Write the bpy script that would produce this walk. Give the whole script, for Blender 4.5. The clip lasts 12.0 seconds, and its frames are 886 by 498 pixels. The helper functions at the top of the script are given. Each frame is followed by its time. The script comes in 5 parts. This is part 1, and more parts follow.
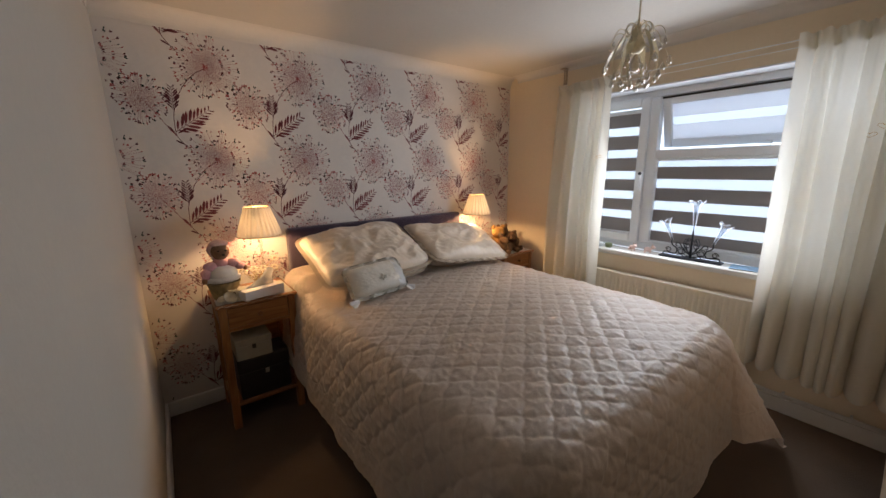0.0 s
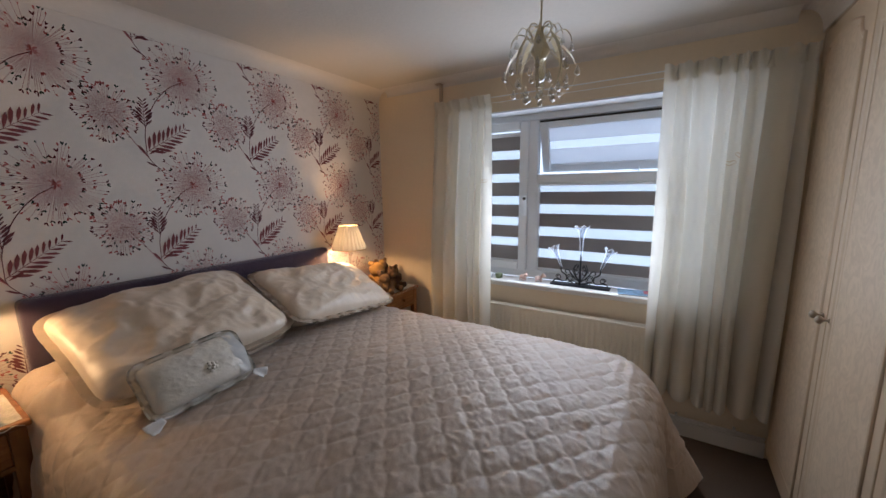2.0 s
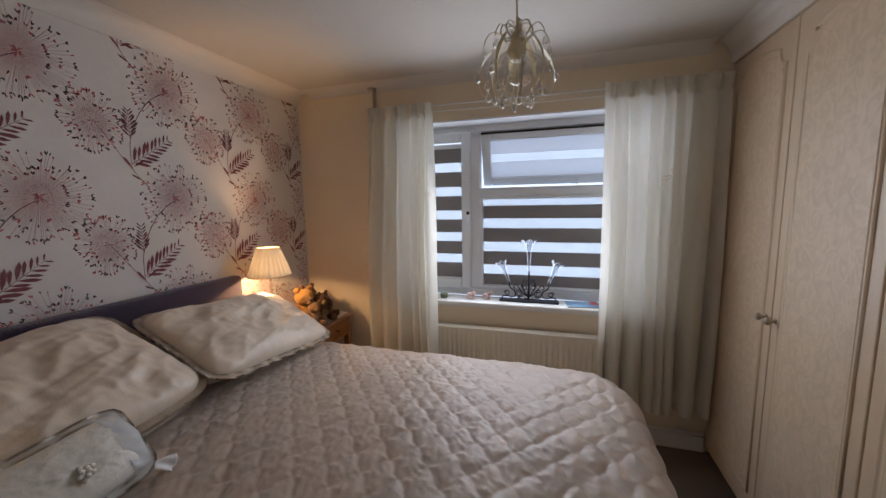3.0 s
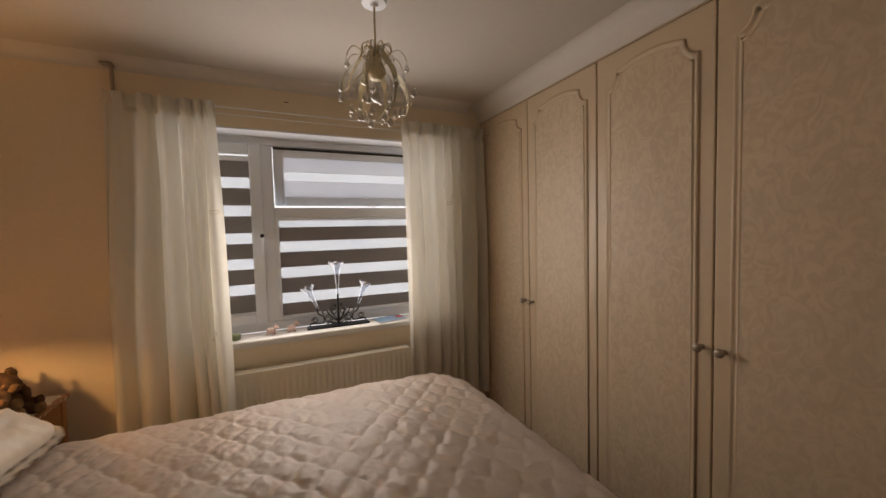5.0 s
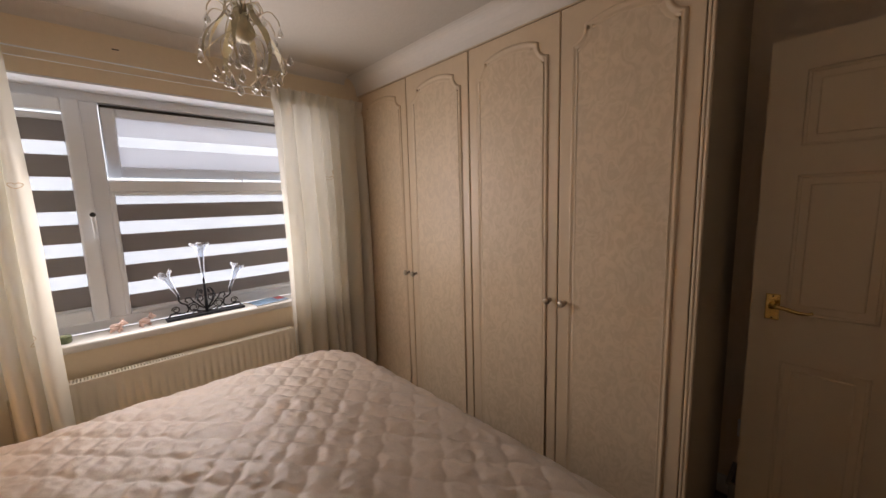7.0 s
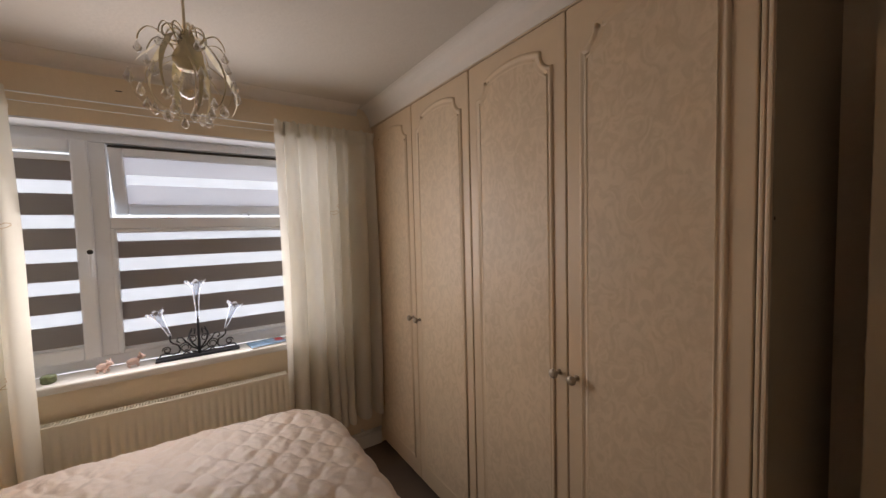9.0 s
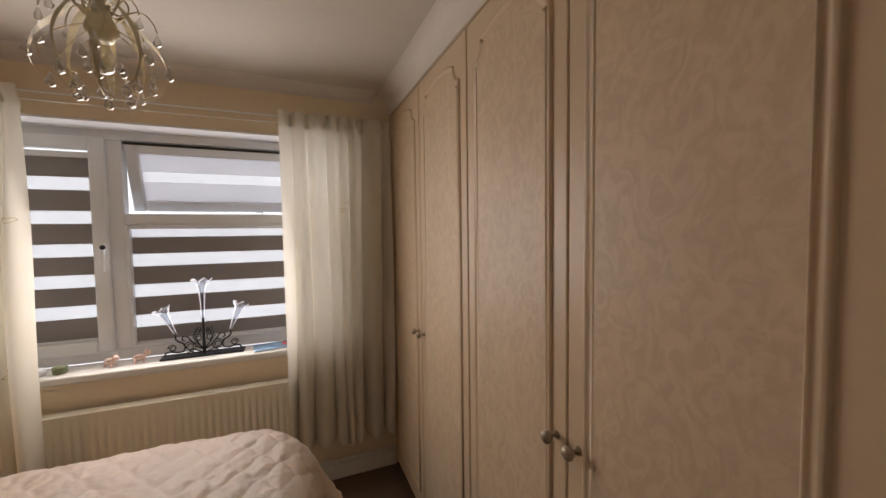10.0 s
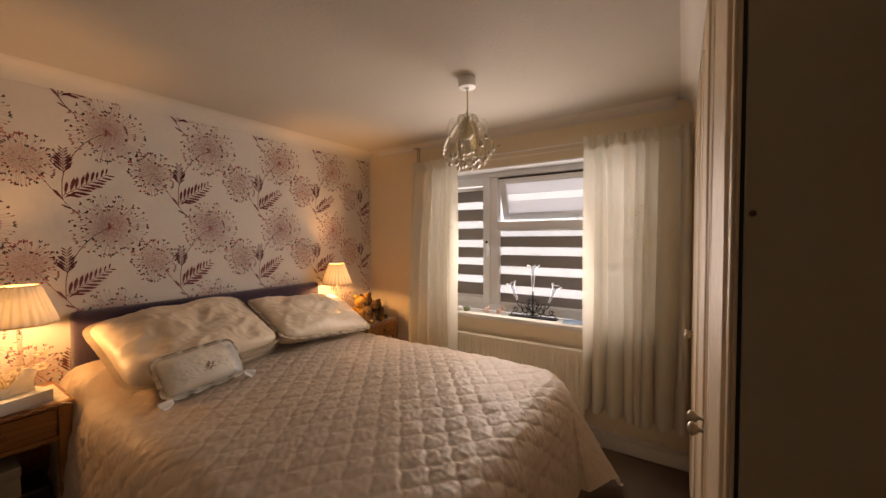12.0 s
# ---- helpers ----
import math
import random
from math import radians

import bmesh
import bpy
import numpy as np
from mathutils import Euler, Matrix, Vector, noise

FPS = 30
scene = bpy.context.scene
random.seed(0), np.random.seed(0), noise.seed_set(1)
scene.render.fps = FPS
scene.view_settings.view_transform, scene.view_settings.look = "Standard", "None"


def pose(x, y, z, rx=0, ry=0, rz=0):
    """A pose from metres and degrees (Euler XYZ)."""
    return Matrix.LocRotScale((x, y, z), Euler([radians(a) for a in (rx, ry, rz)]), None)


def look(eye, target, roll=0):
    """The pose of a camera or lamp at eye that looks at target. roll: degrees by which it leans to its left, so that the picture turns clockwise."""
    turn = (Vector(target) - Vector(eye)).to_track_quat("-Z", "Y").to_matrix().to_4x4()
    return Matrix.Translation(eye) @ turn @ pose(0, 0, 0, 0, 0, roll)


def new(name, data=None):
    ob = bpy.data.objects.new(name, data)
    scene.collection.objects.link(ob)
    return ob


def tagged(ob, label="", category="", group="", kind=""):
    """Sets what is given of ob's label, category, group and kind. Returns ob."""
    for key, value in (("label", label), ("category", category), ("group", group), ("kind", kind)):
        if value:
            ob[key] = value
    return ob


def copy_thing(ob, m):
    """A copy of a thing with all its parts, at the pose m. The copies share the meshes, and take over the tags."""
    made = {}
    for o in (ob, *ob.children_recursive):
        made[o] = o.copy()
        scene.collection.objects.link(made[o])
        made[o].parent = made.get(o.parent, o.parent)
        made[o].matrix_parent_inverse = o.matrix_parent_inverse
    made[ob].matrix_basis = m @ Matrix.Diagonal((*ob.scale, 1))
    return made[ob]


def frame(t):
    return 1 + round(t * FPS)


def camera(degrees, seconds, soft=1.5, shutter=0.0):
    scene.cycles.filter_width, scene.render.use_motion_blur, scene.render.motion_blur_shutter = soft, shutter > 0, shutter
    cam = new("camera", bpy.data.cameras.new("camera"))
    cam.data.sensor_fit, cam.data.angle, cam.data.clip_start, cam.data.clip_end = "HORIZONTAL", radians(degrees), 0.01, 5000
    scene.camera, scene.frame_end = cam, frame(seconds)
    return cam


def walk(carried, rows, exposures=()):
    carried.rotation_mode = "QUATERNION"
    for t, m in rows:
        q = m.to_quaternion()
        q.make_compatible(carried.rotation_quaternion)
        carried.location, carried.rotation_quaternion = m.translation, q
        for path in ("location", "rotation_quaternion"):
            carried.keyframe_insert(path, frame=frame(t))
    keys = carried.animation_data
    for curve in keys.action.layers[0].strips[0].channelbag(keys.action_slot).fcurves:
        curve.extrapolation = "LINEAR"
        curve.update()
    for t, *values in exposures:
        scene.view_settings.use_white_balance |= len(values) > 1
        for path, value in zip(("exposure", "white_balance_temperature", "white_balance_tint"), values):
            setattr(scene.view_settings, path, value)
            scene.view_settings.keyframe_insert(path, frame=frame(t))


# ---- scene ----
cam = camera(101.1, 12.0, 1.5)
# seconds, eye x y z, heading, pitch, lean to the left
ROWS = [
    (0, 0.163, 0.165, 1.481, -37.30, -12.37, -0.60),
    (0.5, 0.166, 0.268, 1.490, -47.78, -11.36, -0.58),
    (1, 0.268, 0.396, 1.476, -52.85, -9.96, -0.60),
    (1.5, 0.404, 0.494, 1.478, -54.36, -9.40, -0.68),
    (2, 0.512, 0.615, 1.505, -58.24, -9.25, -0.70),
    (2.5, 0.569, 0.810, 1.529, -65.76, -8.94, -0.86),
    (2.7, 0.604, 0.860, 1.513, -68.34, -8.31, -0.92),
    (4.3, 0.644, 1.323, 1.479, -101.88, -2.97, -1.45),
    (4.5, 0.665, 1.349, 1.463, -106.50, -3.03, -1.47),
    (5, 0.656, 1.444, 1.439, -114.48, -2.99, -1.47),
    (5.5, 0.614, 1.560, 1.410, -125.53, -3.52, -1.63),
    (6, 0.603, 1.557, 1.375, -130.96, -5.49, -1.58),
    (6.5, 0.613, 1.531, 1.383, -132.99, -7.57, -1.55),
    (7, 0.610, 1.506, 1.452, -133.19, -7.56, -1.64),
    (7.5, 0.598, 1.500, 1.502, -132.89, -6.59, -1.73),
    (7.7, 0.601, 1.509, 1.509, -132.40, -4.66, -1.72),
    (9.3, 0.675, 0.938, 1.490, -121.95, -3.17, -1.39),
    (9.5, 0.707, 0.844, 1.484, -120.49, -3.07, -1.38),
    (10, 0.759, 0.644, 1.490, -112.57, -2.75, -0.75),
    (10.5, 0.672, 0.497, 1.498, -90.25, -2.59, -0.40),
    (11, 0.476, 0.359, 1.480, -72.99, -1.80, -0.36),
    (11.5, 0.359, 0.217, 1.487, -63.26, -2.09, -0.30),
    (12, 0.289, 0.122, 1.477, -56.78, -1.87, -0.32),
]
walk(cam, [(t, pose(x, y, z, 0, 0, yaw) @ pose(0, 0, 0, 90 + pitch) @ pose(0, 0, 0, 0, 0, lean)) for t, x, y, z, yaw, pitch, lean in ROWS], [(0, 0.02, 6200, 13), (1, -0.1, 6000, 13), (2.5, -0.33, 5700, 14), (4.5, -0.57, 7900, 20), (5, -0.58, 8000, 20), (6, -0.15, 7400, 22), (7, -0.1, 7400, 22), (9.5, -0.27, 7400, 21), (10, -0.3, 7700, 21), (11, -0.5, 9300, 24), (12, -0.1, 9000, 26)])
# ==== light ====
world = bpy.data.worlds.new("world")
scene.world = world
world.use_nodes = True
wn = world.node_tree.nodes
sky = wn.new("ShaderNodeTexSky")
sky.sky_type, sky.sun_disc = "NISHITA", False
sky.sun_elevation, sky.sun_rotation = radians(42), radians(60)
sky.air_density, sky.dust_density = 1.0, 4.0
wn["Background"].inputs["Strength"].default_value = 0.15
world.node_tree.links.new(sky.outputs[0], wn["Background"].inputs["Color"])


def lamp_light(name, kind, power, colour, m, **settings):
    data = bpy.data.lights.new(name, kind)
    data.energy, data.color = power, colour
    if "size" in settings:
        data.shape, data.size, data.size_y = "RECTANGLE", settings["size"], settings["size_y"]
    if "radius" in settings:
        data.shadow_soft_size = settings["radius"]
    ob = new(name, data)
    ob.matrix_world = m
    return ob


sun = lamp_light("sun", "SUN", 1.0, (1.0, 0.97, 0.93), pose(6, 2, 6, 0, 48, -10))
sun.data.angle = radians(12)
# the bright overcast sky in the window's opening
lamp_light("window_sky", "AREA", 13.5, (0.90, 0.95, 1.0), look((2.965, 1.20, 1.42), (0, 1.20, 0.86)), size=0.90, size_y=0.98)
lamp_light("window_pane_sky", "AREA", 7.2, (0.90, 0.95, 1.0), look((3.138, 1.14, 1.45), (0, 1.14, 1.40)), size=1.62, size_y=1.08)

# ==== materials ====


def material(name, colour, rough=0.6, metal=0.0, var=0.06, scale=8.0, bump=0.0, bump_scale=60.0, fine=40.0, sheen=0.0, spec=0.5, object_random=0.0):
    mat = bpy.data.materials.new(name)
    mat.use_nodes = True
    nt = mat.node_tree
    n, ln = nt.nodes, nt.links
    b = n["Principled BSDF"]
    b.inputs["Roughness"].default_value, b.inputs["Metallic"].default_value = rough, metal
    b.inputs["Specular IOR Level"].default_value = spec
    b.inputs["Sheen Weight"].default_value = sheen
    tc = n.new("ShaderNodeTexCoord")
    a, c = n.new("ShaderNodeTexNoise"), n.new("ShaderNodeTexNoise")
    a.inputs["Scale"].default_value, c.inputs["Scale"].default_value = scale, fine
    a.inputs["Detail"].default_value, c.inputs["Detail"].default_value = 4, 3
    for q in (a, c):
        ln.new(tc.outputs["Object"], q.inputs["Vector"])
    add = n.new("ShaderNodeMath")
    add.operation = "ADD"
    ln.new(a.outputs["Fac"], add.inputs[0])
    ln.new(c.outputs["Fac"], add.inputs[1])
    src = add.outputs[0]
    if object_random:
        oi, mu, ad2 = n.new("ShaderNodeObjectInfo"), n.new("ShaderNodeMath"), n.new("ShaderNodeMath")
        mu.operation, mu.inputs[1].default_value, ad2.operation = "MULTIPLY", object_random, "ADD"
        ln.new(oi.outputs["Random"], mu.inputs[0])
        ln.new(mu.outputs[0], ad2.inputs[0])
        ln.new(src, ad2.inputs[1])
        src = ad2.outputs[0]
    mr = n.new("ShaderNodeMapRange")
    mr.inputs["From Min"].default_value, mr.inputs["From Max"].default_value = 0.6, 1.4
    mr.inputs["To Min"].default_value, mr.inputs["To Max"].default_value = 1 - var, 1 + var
    ln.new(src, mr.inputs["Value"])
    vm = n.new("ShaderNodeVectorMath")
    vm.operation = "SCALE"
    vm.inputs[0].default_value = colour[:3]
    ln.new(mr.outputs[0], vm.inputs["Scale"])
    ln.new(vm.outputs[0], b.inputs["Base Color"])
    if bump:
        bt, bp = n.new("ShaderNodeTexNoise"), n.new("ShaderNodeBump")
        bt.inputs["Scale"].default_value, bt.inputs["Detail"].default_value = bump_scale, 4
        ln.new(tc.outputs["Object"], bt.inputs["Vector"])
        bp.inputs["Strength"].default_value, bp.inputs["Distance"].default_value = bump, 0.01
        ln.new(bt.outputs["Fac"], bp.inputs["Height"])
        ln.new(bp.outputs[0], b.inputs["Normal"])
    return mat


def wood(name, dark, light, rough=0.4, along="Z"):
    mat = material(name, light, rough, bump=0.15, bump_scale=120)
    n, ln = mat.node_tree.nodes, mat.node_tree.links
    tc = n["Texture Coordinate"]
    mp, wv, cr = n.new("ShaderNodeMapping"), n.new("ShaderNodeTexNoise"), n.new("ShaderNodeValToRGB")
    mp.inputs["Scale"].default_value = {"Z": (18, 18, 1.6), "X": (1.6, 18, 18), "Y": (18, 1.6, 18)}[along]
    wv.inputs["Scale"].default_value, wv.inputs["Detail"].default_value, wv.inputs["Distortion"].default_value = 2.2, 6, 1.2
    ln.new(tc.outputs["Object"], mp.inputs["Vector"])
    ln.new(mp.outputs[0], wv.inputs["Vector"])
    cr.color_ramp.elements[0].position, cr.color_ramp.elements[1].position = 0.3, 0.7
    cr.color_ramp.elements[0].color, cr.color_ramp.elements[1].color = (*dark, 1), (*light, 1)
    ln.new(wv.outputs["Fac"], cr.inputs["Fac"])
    ln.new(cr.outputs[0], n["Principled BSDF"].inputs["Base Color"])
    return mat


def translucent(name, colour, through_colour, share, rough=0.8, weave=0.0):
    """Thin cloth: diffuse light from both sides."""
    mat = material(name, colour, rough, var=0.04, scale=5, fine=180, bump=weave, bump_scale=350)
    n, ln = mat.node_tree.nodes, mat.node_tree.links
    tr, mx = n.new("ShaderNodeBsdfTranslucent"), n.new("ShaderNodeMixShader")
    tr.inputs["Color"].default_value = (*through_colour, 1)
    mx.inputs["Fac"].default_value = share
    ln.new(n["Principled BSDF"].outputs[0], mx.inputs[1])
    ln.new(tr.outputs[0], mx.inputs[2])
    ln.new(mx.outputs[0], n["Material Output"].inputs["Surface"])
    return mat


def see_through(mat, share):
    """Open weave: lets a share of the light straight through."""
    n, ln = mat.node_tree.nodes, mat.node_tree.links
    last = n["Material Output"].inputs["Surface"].links[0].from_socket
    tp, mx = n.new("ShaderNodeBsdfTransparent"), n.new("ShaderNodeMixShader")
    mx.inputs["Fac"].default_value = share
    ln.new(last, mx.inputs[1])
    ln.new(tp.outputs[0], mx.inputs[2])
    ln.new(mx.outputs[0], n["Material Output"].inputs["Surface"])
    return mat


def glass(name, colour=(1, 1, 1), rough=0.0, ior=1.45):
    mat = bpy.data.materials.new(name)
    mat.use_nodes = True
    b = mat.node_tree.nodes["Principled BSDF"]
    b.inputs["Base Color"].default_value = (*colour, 1)
    b.inputs["Roughness"].default_value, b.inputs["IOR"].default_value = rough, ior
    b.inputs["Transmission Weight"].default_value = 1.0
    return mat


def thin_glass(name, colour, rough=0.04, blend=0.35):
    """Blown glass thin enough to see straight through, with gloss that grows towards the rim."""
    mat = bpy.data.materials.new(name)
    mat.use_nodes = True
    n, ln = mat.node_tree.nodes, mat.node_tree.links
    tp, gl, lw, mx = n.new("ShaderNodeBsdfTransparent"), n.new("ShaderNodeBsdfGlossy"), n.new("ShaderNodeLayerWeight"), n.new("ShaderNodeMixShader")
    tp.inputs["Color"].default_value = (*colour, 1)
    gl.inputs["Color"].default_value, gl.inputs["Roughness"].default_value = (0.95, 0.96, 1.0, 1), rough
    lw.inputs["Blend"].default_value = blend
    ln.new(lw.outputs["Facing"], mx.inputs["Fac"])
    ln.new(tp.outputs[0], mx.inputs[1])
    ln.new(gl.outputs[0], mx.inputs[2])
    ln.new(mx.outputs[0], n["Material Output"].inputs["Surface"])
    n.remove(n["Principled BSDF"])
    return mat


M_WALL = material("cream_wall_paint", (0.74, 0.62, 0.47), 0.75, var=0.03, scale=2, bump=0.12, bump_scale=90)
M_WINWALL = material("pale_wall_paint", (0.80, 0.68, 0.51), 0.75, var=0.03, scale=2, bump=0.12, bump_scale=90)
# white wall lowered to mid grey; its dim light is in the colour
M_WEST = material("dimmed_white_wall_paint", (0.50, 0.46, 0.40), 0.7, var=0.03, scale=2, bump=0.1, bump_scale=90)
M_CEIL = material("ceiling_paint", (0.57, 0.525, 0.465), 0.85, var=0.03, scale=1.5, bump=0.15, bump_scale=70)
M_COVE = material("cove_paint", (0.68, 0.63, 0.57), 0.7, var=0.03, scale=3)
M_PAPER = material("wallpaper_ground", (0.68, 0.63, 0.585), 0.7, var=0.025, scale=3, bump=0.08, bump_scale=200)
M_CARPET = material("brown_carpet", (0.125, 0.08, 0.05), 0.95, var=0.25, scale=5, fine=260, bump=0.9, bump_scale=420, sheen=0.08)
M_GLOSS = material("white_gloss_paint", (0.74, 0.72, 0.68), 0.35, var=0.02, scale=4)
M_UPVC = material("white_upvc", (0.84, 0.87, 0.91), 0.28, var=0.015, scale=6)
M_WARD = material("wardrobe_cream_foil", (0.60, 0.46, 0.31), 0.42, var=0.04, scale=4)
# wardrobe cream darkened: the unlit end's shade is put into its colour
M_WARDEND_SHADED = material("wardrobe_end_panel", (0.38, 0.305, 0.21), 0.5, var=0.04, scale=3)
M_KNOB = material("knob_pewter", (0.42, 0.35, 0.27), 0.36, 0.55, var=0.1)
M_BRASS = material("brass", (0.80, 0.58, 0.22), 0.22, 1.0, var=0.08)
M_DARK = material("gap_dark", (0.03, 0.025, 0.02), 0.8)
M_DOOR = material("door_white_paint", (0.74, 0.61, 0.43), 0.4, var=0.02, scale=3)
M_SPREAD = material("champagne_bedspread_satin", (0.84, 0.71, 0.59), 0.38, var=0.06, scale=9, fine=160, bump=0.12, bump_scale=240, sheen=0.25)
M_PILLOW = material("champagne_pillow_satin", (0.70, 0.585, 0.455), 0.38, var=0.05, scale=9, fine=60, bump=0.15, bump_scale=200, sheen=0.25)
M_CUSHION = material("ivory_cushion_satin", (0.70, 0.66, 0.58), 0.38, var=0.05, scale=16, bump=0.12, bump_scale=160, sheen=0.2)
M_HEAD = material("aubergine_headboard_fabric", (0.045, 0.026, 0.055), 0.85, var=0.15, scale=20, fine=300, bump=0.5, bump_scale=500, sheen=0.4)
M_BASE = material("divan_fabric", (0.10, 0.085, 0.075), 0.9, var=0.1, bump=0.3, bump_scale=300)
M_PINE = wood("honey_pine", (0.20, 0.075, 0.022), (0.39, 0.175, 0.058), 0.4, "Z")
M_PINEX = wood("honey_pine_across", (0.20, 0.075, 0.022), (0.39, 0.175, 0.058), 0.4, "X")
M_RAD = material("radiator_enamel", (0.72, 0.66, 0.53), 0.35, var=0.02)
M_BLACK = material("black_plastic", (0.02, 0.02, 0.02), 0.4)
M_IRON = material("dark_wrought_iron", (0.035, 0.037, 0.045), 0.45, 0.6, var=0.2, scale=40)
M_CRYSTAL = thin_glass("clear_glass", (0.88, 0.88, 0.85), 0.12, 0.5)
M_VASE = thin_glass("trumpet_glass", (0.90, 0.92, 0.95), 0.08, 0.45)
M_SHADE = translucent("pleated_cream_silk", (0.76, 0.71, 0.62), (0.092, 0.083, 0.070), 0.33, weave=0.1)
M_CURTAIN = see_through(translucent("cream_sheer_curtain", (0.90, 0.86, 0.76), (0.80, 0.765, 0.68), 0.50, weave=0.2), 0.05)
M_SHEER = see_through(translucent("sheer_blind_band", (0.9, 0.92, 0.95), (0.95, 0.97, 1.0), 0.7), 0.45)
M_OPAQUE = translucent("taupe_blind_band", (0.34, 0.315, 0.31), (0.32, 0.30, 0.30), 0.22, 0.85, weave=0.2)

# wardrobe panels: mottled woven-looking foil
M_WPANEL = material("wardrobe_mottled_panel", (0.61, 0.475, 0.33), 0.5, var=0.05, scale=3, fine=20, bump=0.05, bump_scale=110)


def mottle(mat, light, dark):
    """Swirled dabs of two close tones, about two centimetres long, over the paint's own colour."""
    n, ln = mat.node_tree.nodes, mat.node_tree.links
    mp, t, cr, mx = n.new("ShaderNodeMapping"), n.new("ShaderNodeTexNoise"), n.new("ShaderNodeValToRGB"), n.new("ShaderNodeMix")
    mp.inputs["Scale"].default_value, mp.inputs["Rotation"].default_value = (22, 22, 16), (0, 0.5, 0)
    t.inputs["Scale"].default_value, t.inputs["Detail"].default_value, t.inputs["Distortion"].default_value = 1.0, 3, 2.2
    ln.new(n["Texture Coordinate"].outputs["Object"], mp.inputs["Vector"])
    ln.new(mp.outputs[0], t.inputs["Vector"])
    e = cr.color_ramp.elements
    e[0].position, e[1].position = 0.40, 0.60
    e[0].color, e[1].color = (*dark, 1), (*light, 1)
    ln.new(t.outputs["Fac"], cr.inputs["Fac"])
    mx.data_type, mx.blend_type = "RGBA", "MULTIPLY"
    mx.inputs[0].default_value = 1.0
    b = n["Principled BSDF"]
    ln.new(b.inputs["Base Color"].links[0].from_socket, mx.inputs[6])
    ln.new(cr.outputs[0], mx.inputs[7])
    ln.new(mx.outputs[2], b.inputs["Base Color"])


mottle(M_WPANEL, (1.06, 1.06, 1.06), (0.94, 0.925, 0.905))

# ==== building blocks ====


def finish(bm, name, mat, parent=None, smooth=False, label=""):
    me = bpy.data.meshes.new(name)
    bmesh.ops.recalc_face_normals(bm, faces=bm.faces)
    bm.to_mesh(me)
    bm.free()
    me.materials.append(mat)
    if smooth:
        for p in me.polygons:
            p.use_smooth = True
    ob = new(name, me)
    if parent:
        ob.parent = parent
    if label:
        tagged(ob, label)
    return ob


def part(name, bm, mat, parent, label="", smooth=False):
    return finish(bm, name, mat, parent, smooth, label)


def empty(name, m=None):
    ob = new(name)
    ob.empty_display_size = 0.1
    if m:
        ob.matrix_world = m
    return ob


def add_box(bm, lo, hi, bevel=0.0, segments=2):
    r = bmesh.ops.create_cube(bm, size=1.0)
    c = [(a + b) / 2 for a, b in zip(lo, hi)]
    s = [abs(b - a) for a, b in zip(lo, hi)]
    for v in r["verts"]:
        v.co = Vector((c[0] + v.co.x * s[0], c[1] + v.co.y * s[1], c[2] + v.co.z * s[2]))
    if bevel:
        es = list({e for v in r["verts"] for e in v.link_edges})
        bmesh.ops.bevel(bm, geom=es, offset=min(bevel, min(s) * 0.45), segments=segments, affect="EDGES", profile=0.5)


def box(lo, hi, bevel=0.0, segments=2):
    bm = bmesh.new()
    add_box(bm, lo, hi, bevel, segments)
    return bm


def add_lathe(bm, profile, centre=(0, 0, 0), seg=24, axis="Z", ripple=None):
    """A turned shape. profile: (radius, height). ripple(angle, k): factor on the radius."""
    rings = []
    for k, (r, h) in enumerate(profile):
        ring = []
        for i in range(seg):
            a = 2 * math.pi * i / seg
            f = ripple(a, k) if ripple else 1
            p = (r * f * math.cos(a), r * f * math.sin(a), h)
            p = {"Z": p, "X": (p[2], p[0], p[1]), "Y": (p[0], p[2], p[1])}[axis]
            ring.append(bm.verts.new(Vector(p) + Vector(centre)))
        rings.append(ring)
    for a, b in zip(rings, rings[1:]):
        for i in range(seg):
            j = (i + 1) % seg
            bm.faces.new((a[i], a[j], b[j], b[i]))
    for ring in (rings[0], rings[-1]):
        bm.faces.new(ring)
    return rings


def lathe(profile, centre=(0, 0, 0), seg=24, axis="Z", ripple=None):
    bm = bmesh.new()
    add_lathe(bm, profile, centre, seg, axis, ripple)
    return bm


def add_tube(bm, pts, r, seg=8, taper=None):
    """A round rod along a line of points."""
    pts = [Vector(p) for p in pts]
    rings = []
    side = None
    for k, p in enumerate(pts):
        d = (pts[min(k + 1, len(pts) - 1)] - pts[max(k - 1, 0)]).normalized()
        ref = side if side else (Vector((0, 0, 1)) if abs(d.z) < 0.9 else Vector((1, 0, 0)))
        s = (ref - d * ref.dot(d)).normalized()
        side, t = s, d.cross(s)
        rr = r * (taper(k / (len(pts) - 1)) if taper else 1)
        rings.append([bm.verts.new(p + rr * (math.cos(2 * math.pi * i / seg) * s + math.sin(2 * math.pi * i / seg) * t)) for i in range(seg)])
    for a, b in zip(rings, rings[1:]):
        for i in range(seg):
            j = (i + 1) % seg
            bm.faces.new((a[i], a[j], b[j], b[i]))
    bm.faces.new(rings[0])
    bm.faces.new(rings[-1])


def tube(pts, r, seg=8, taper=None):
    bm = bmesh.new()
    add_tube(bm, pts, r, seg, taper)
    return bm


def add_ball(bm, c, r, sub=2, squash=(1, 1, 1)):
    res = bmesh.ops.create_icosphere(bm, subdivisions=sub, radius=1)
    for v in res["verts"]:
        v.co = Vector((c[0] + v.co.x * r * squash[0], c[1] + v.co.y * r * squash[1], c[2] + v.co.z * r * squash[2]))


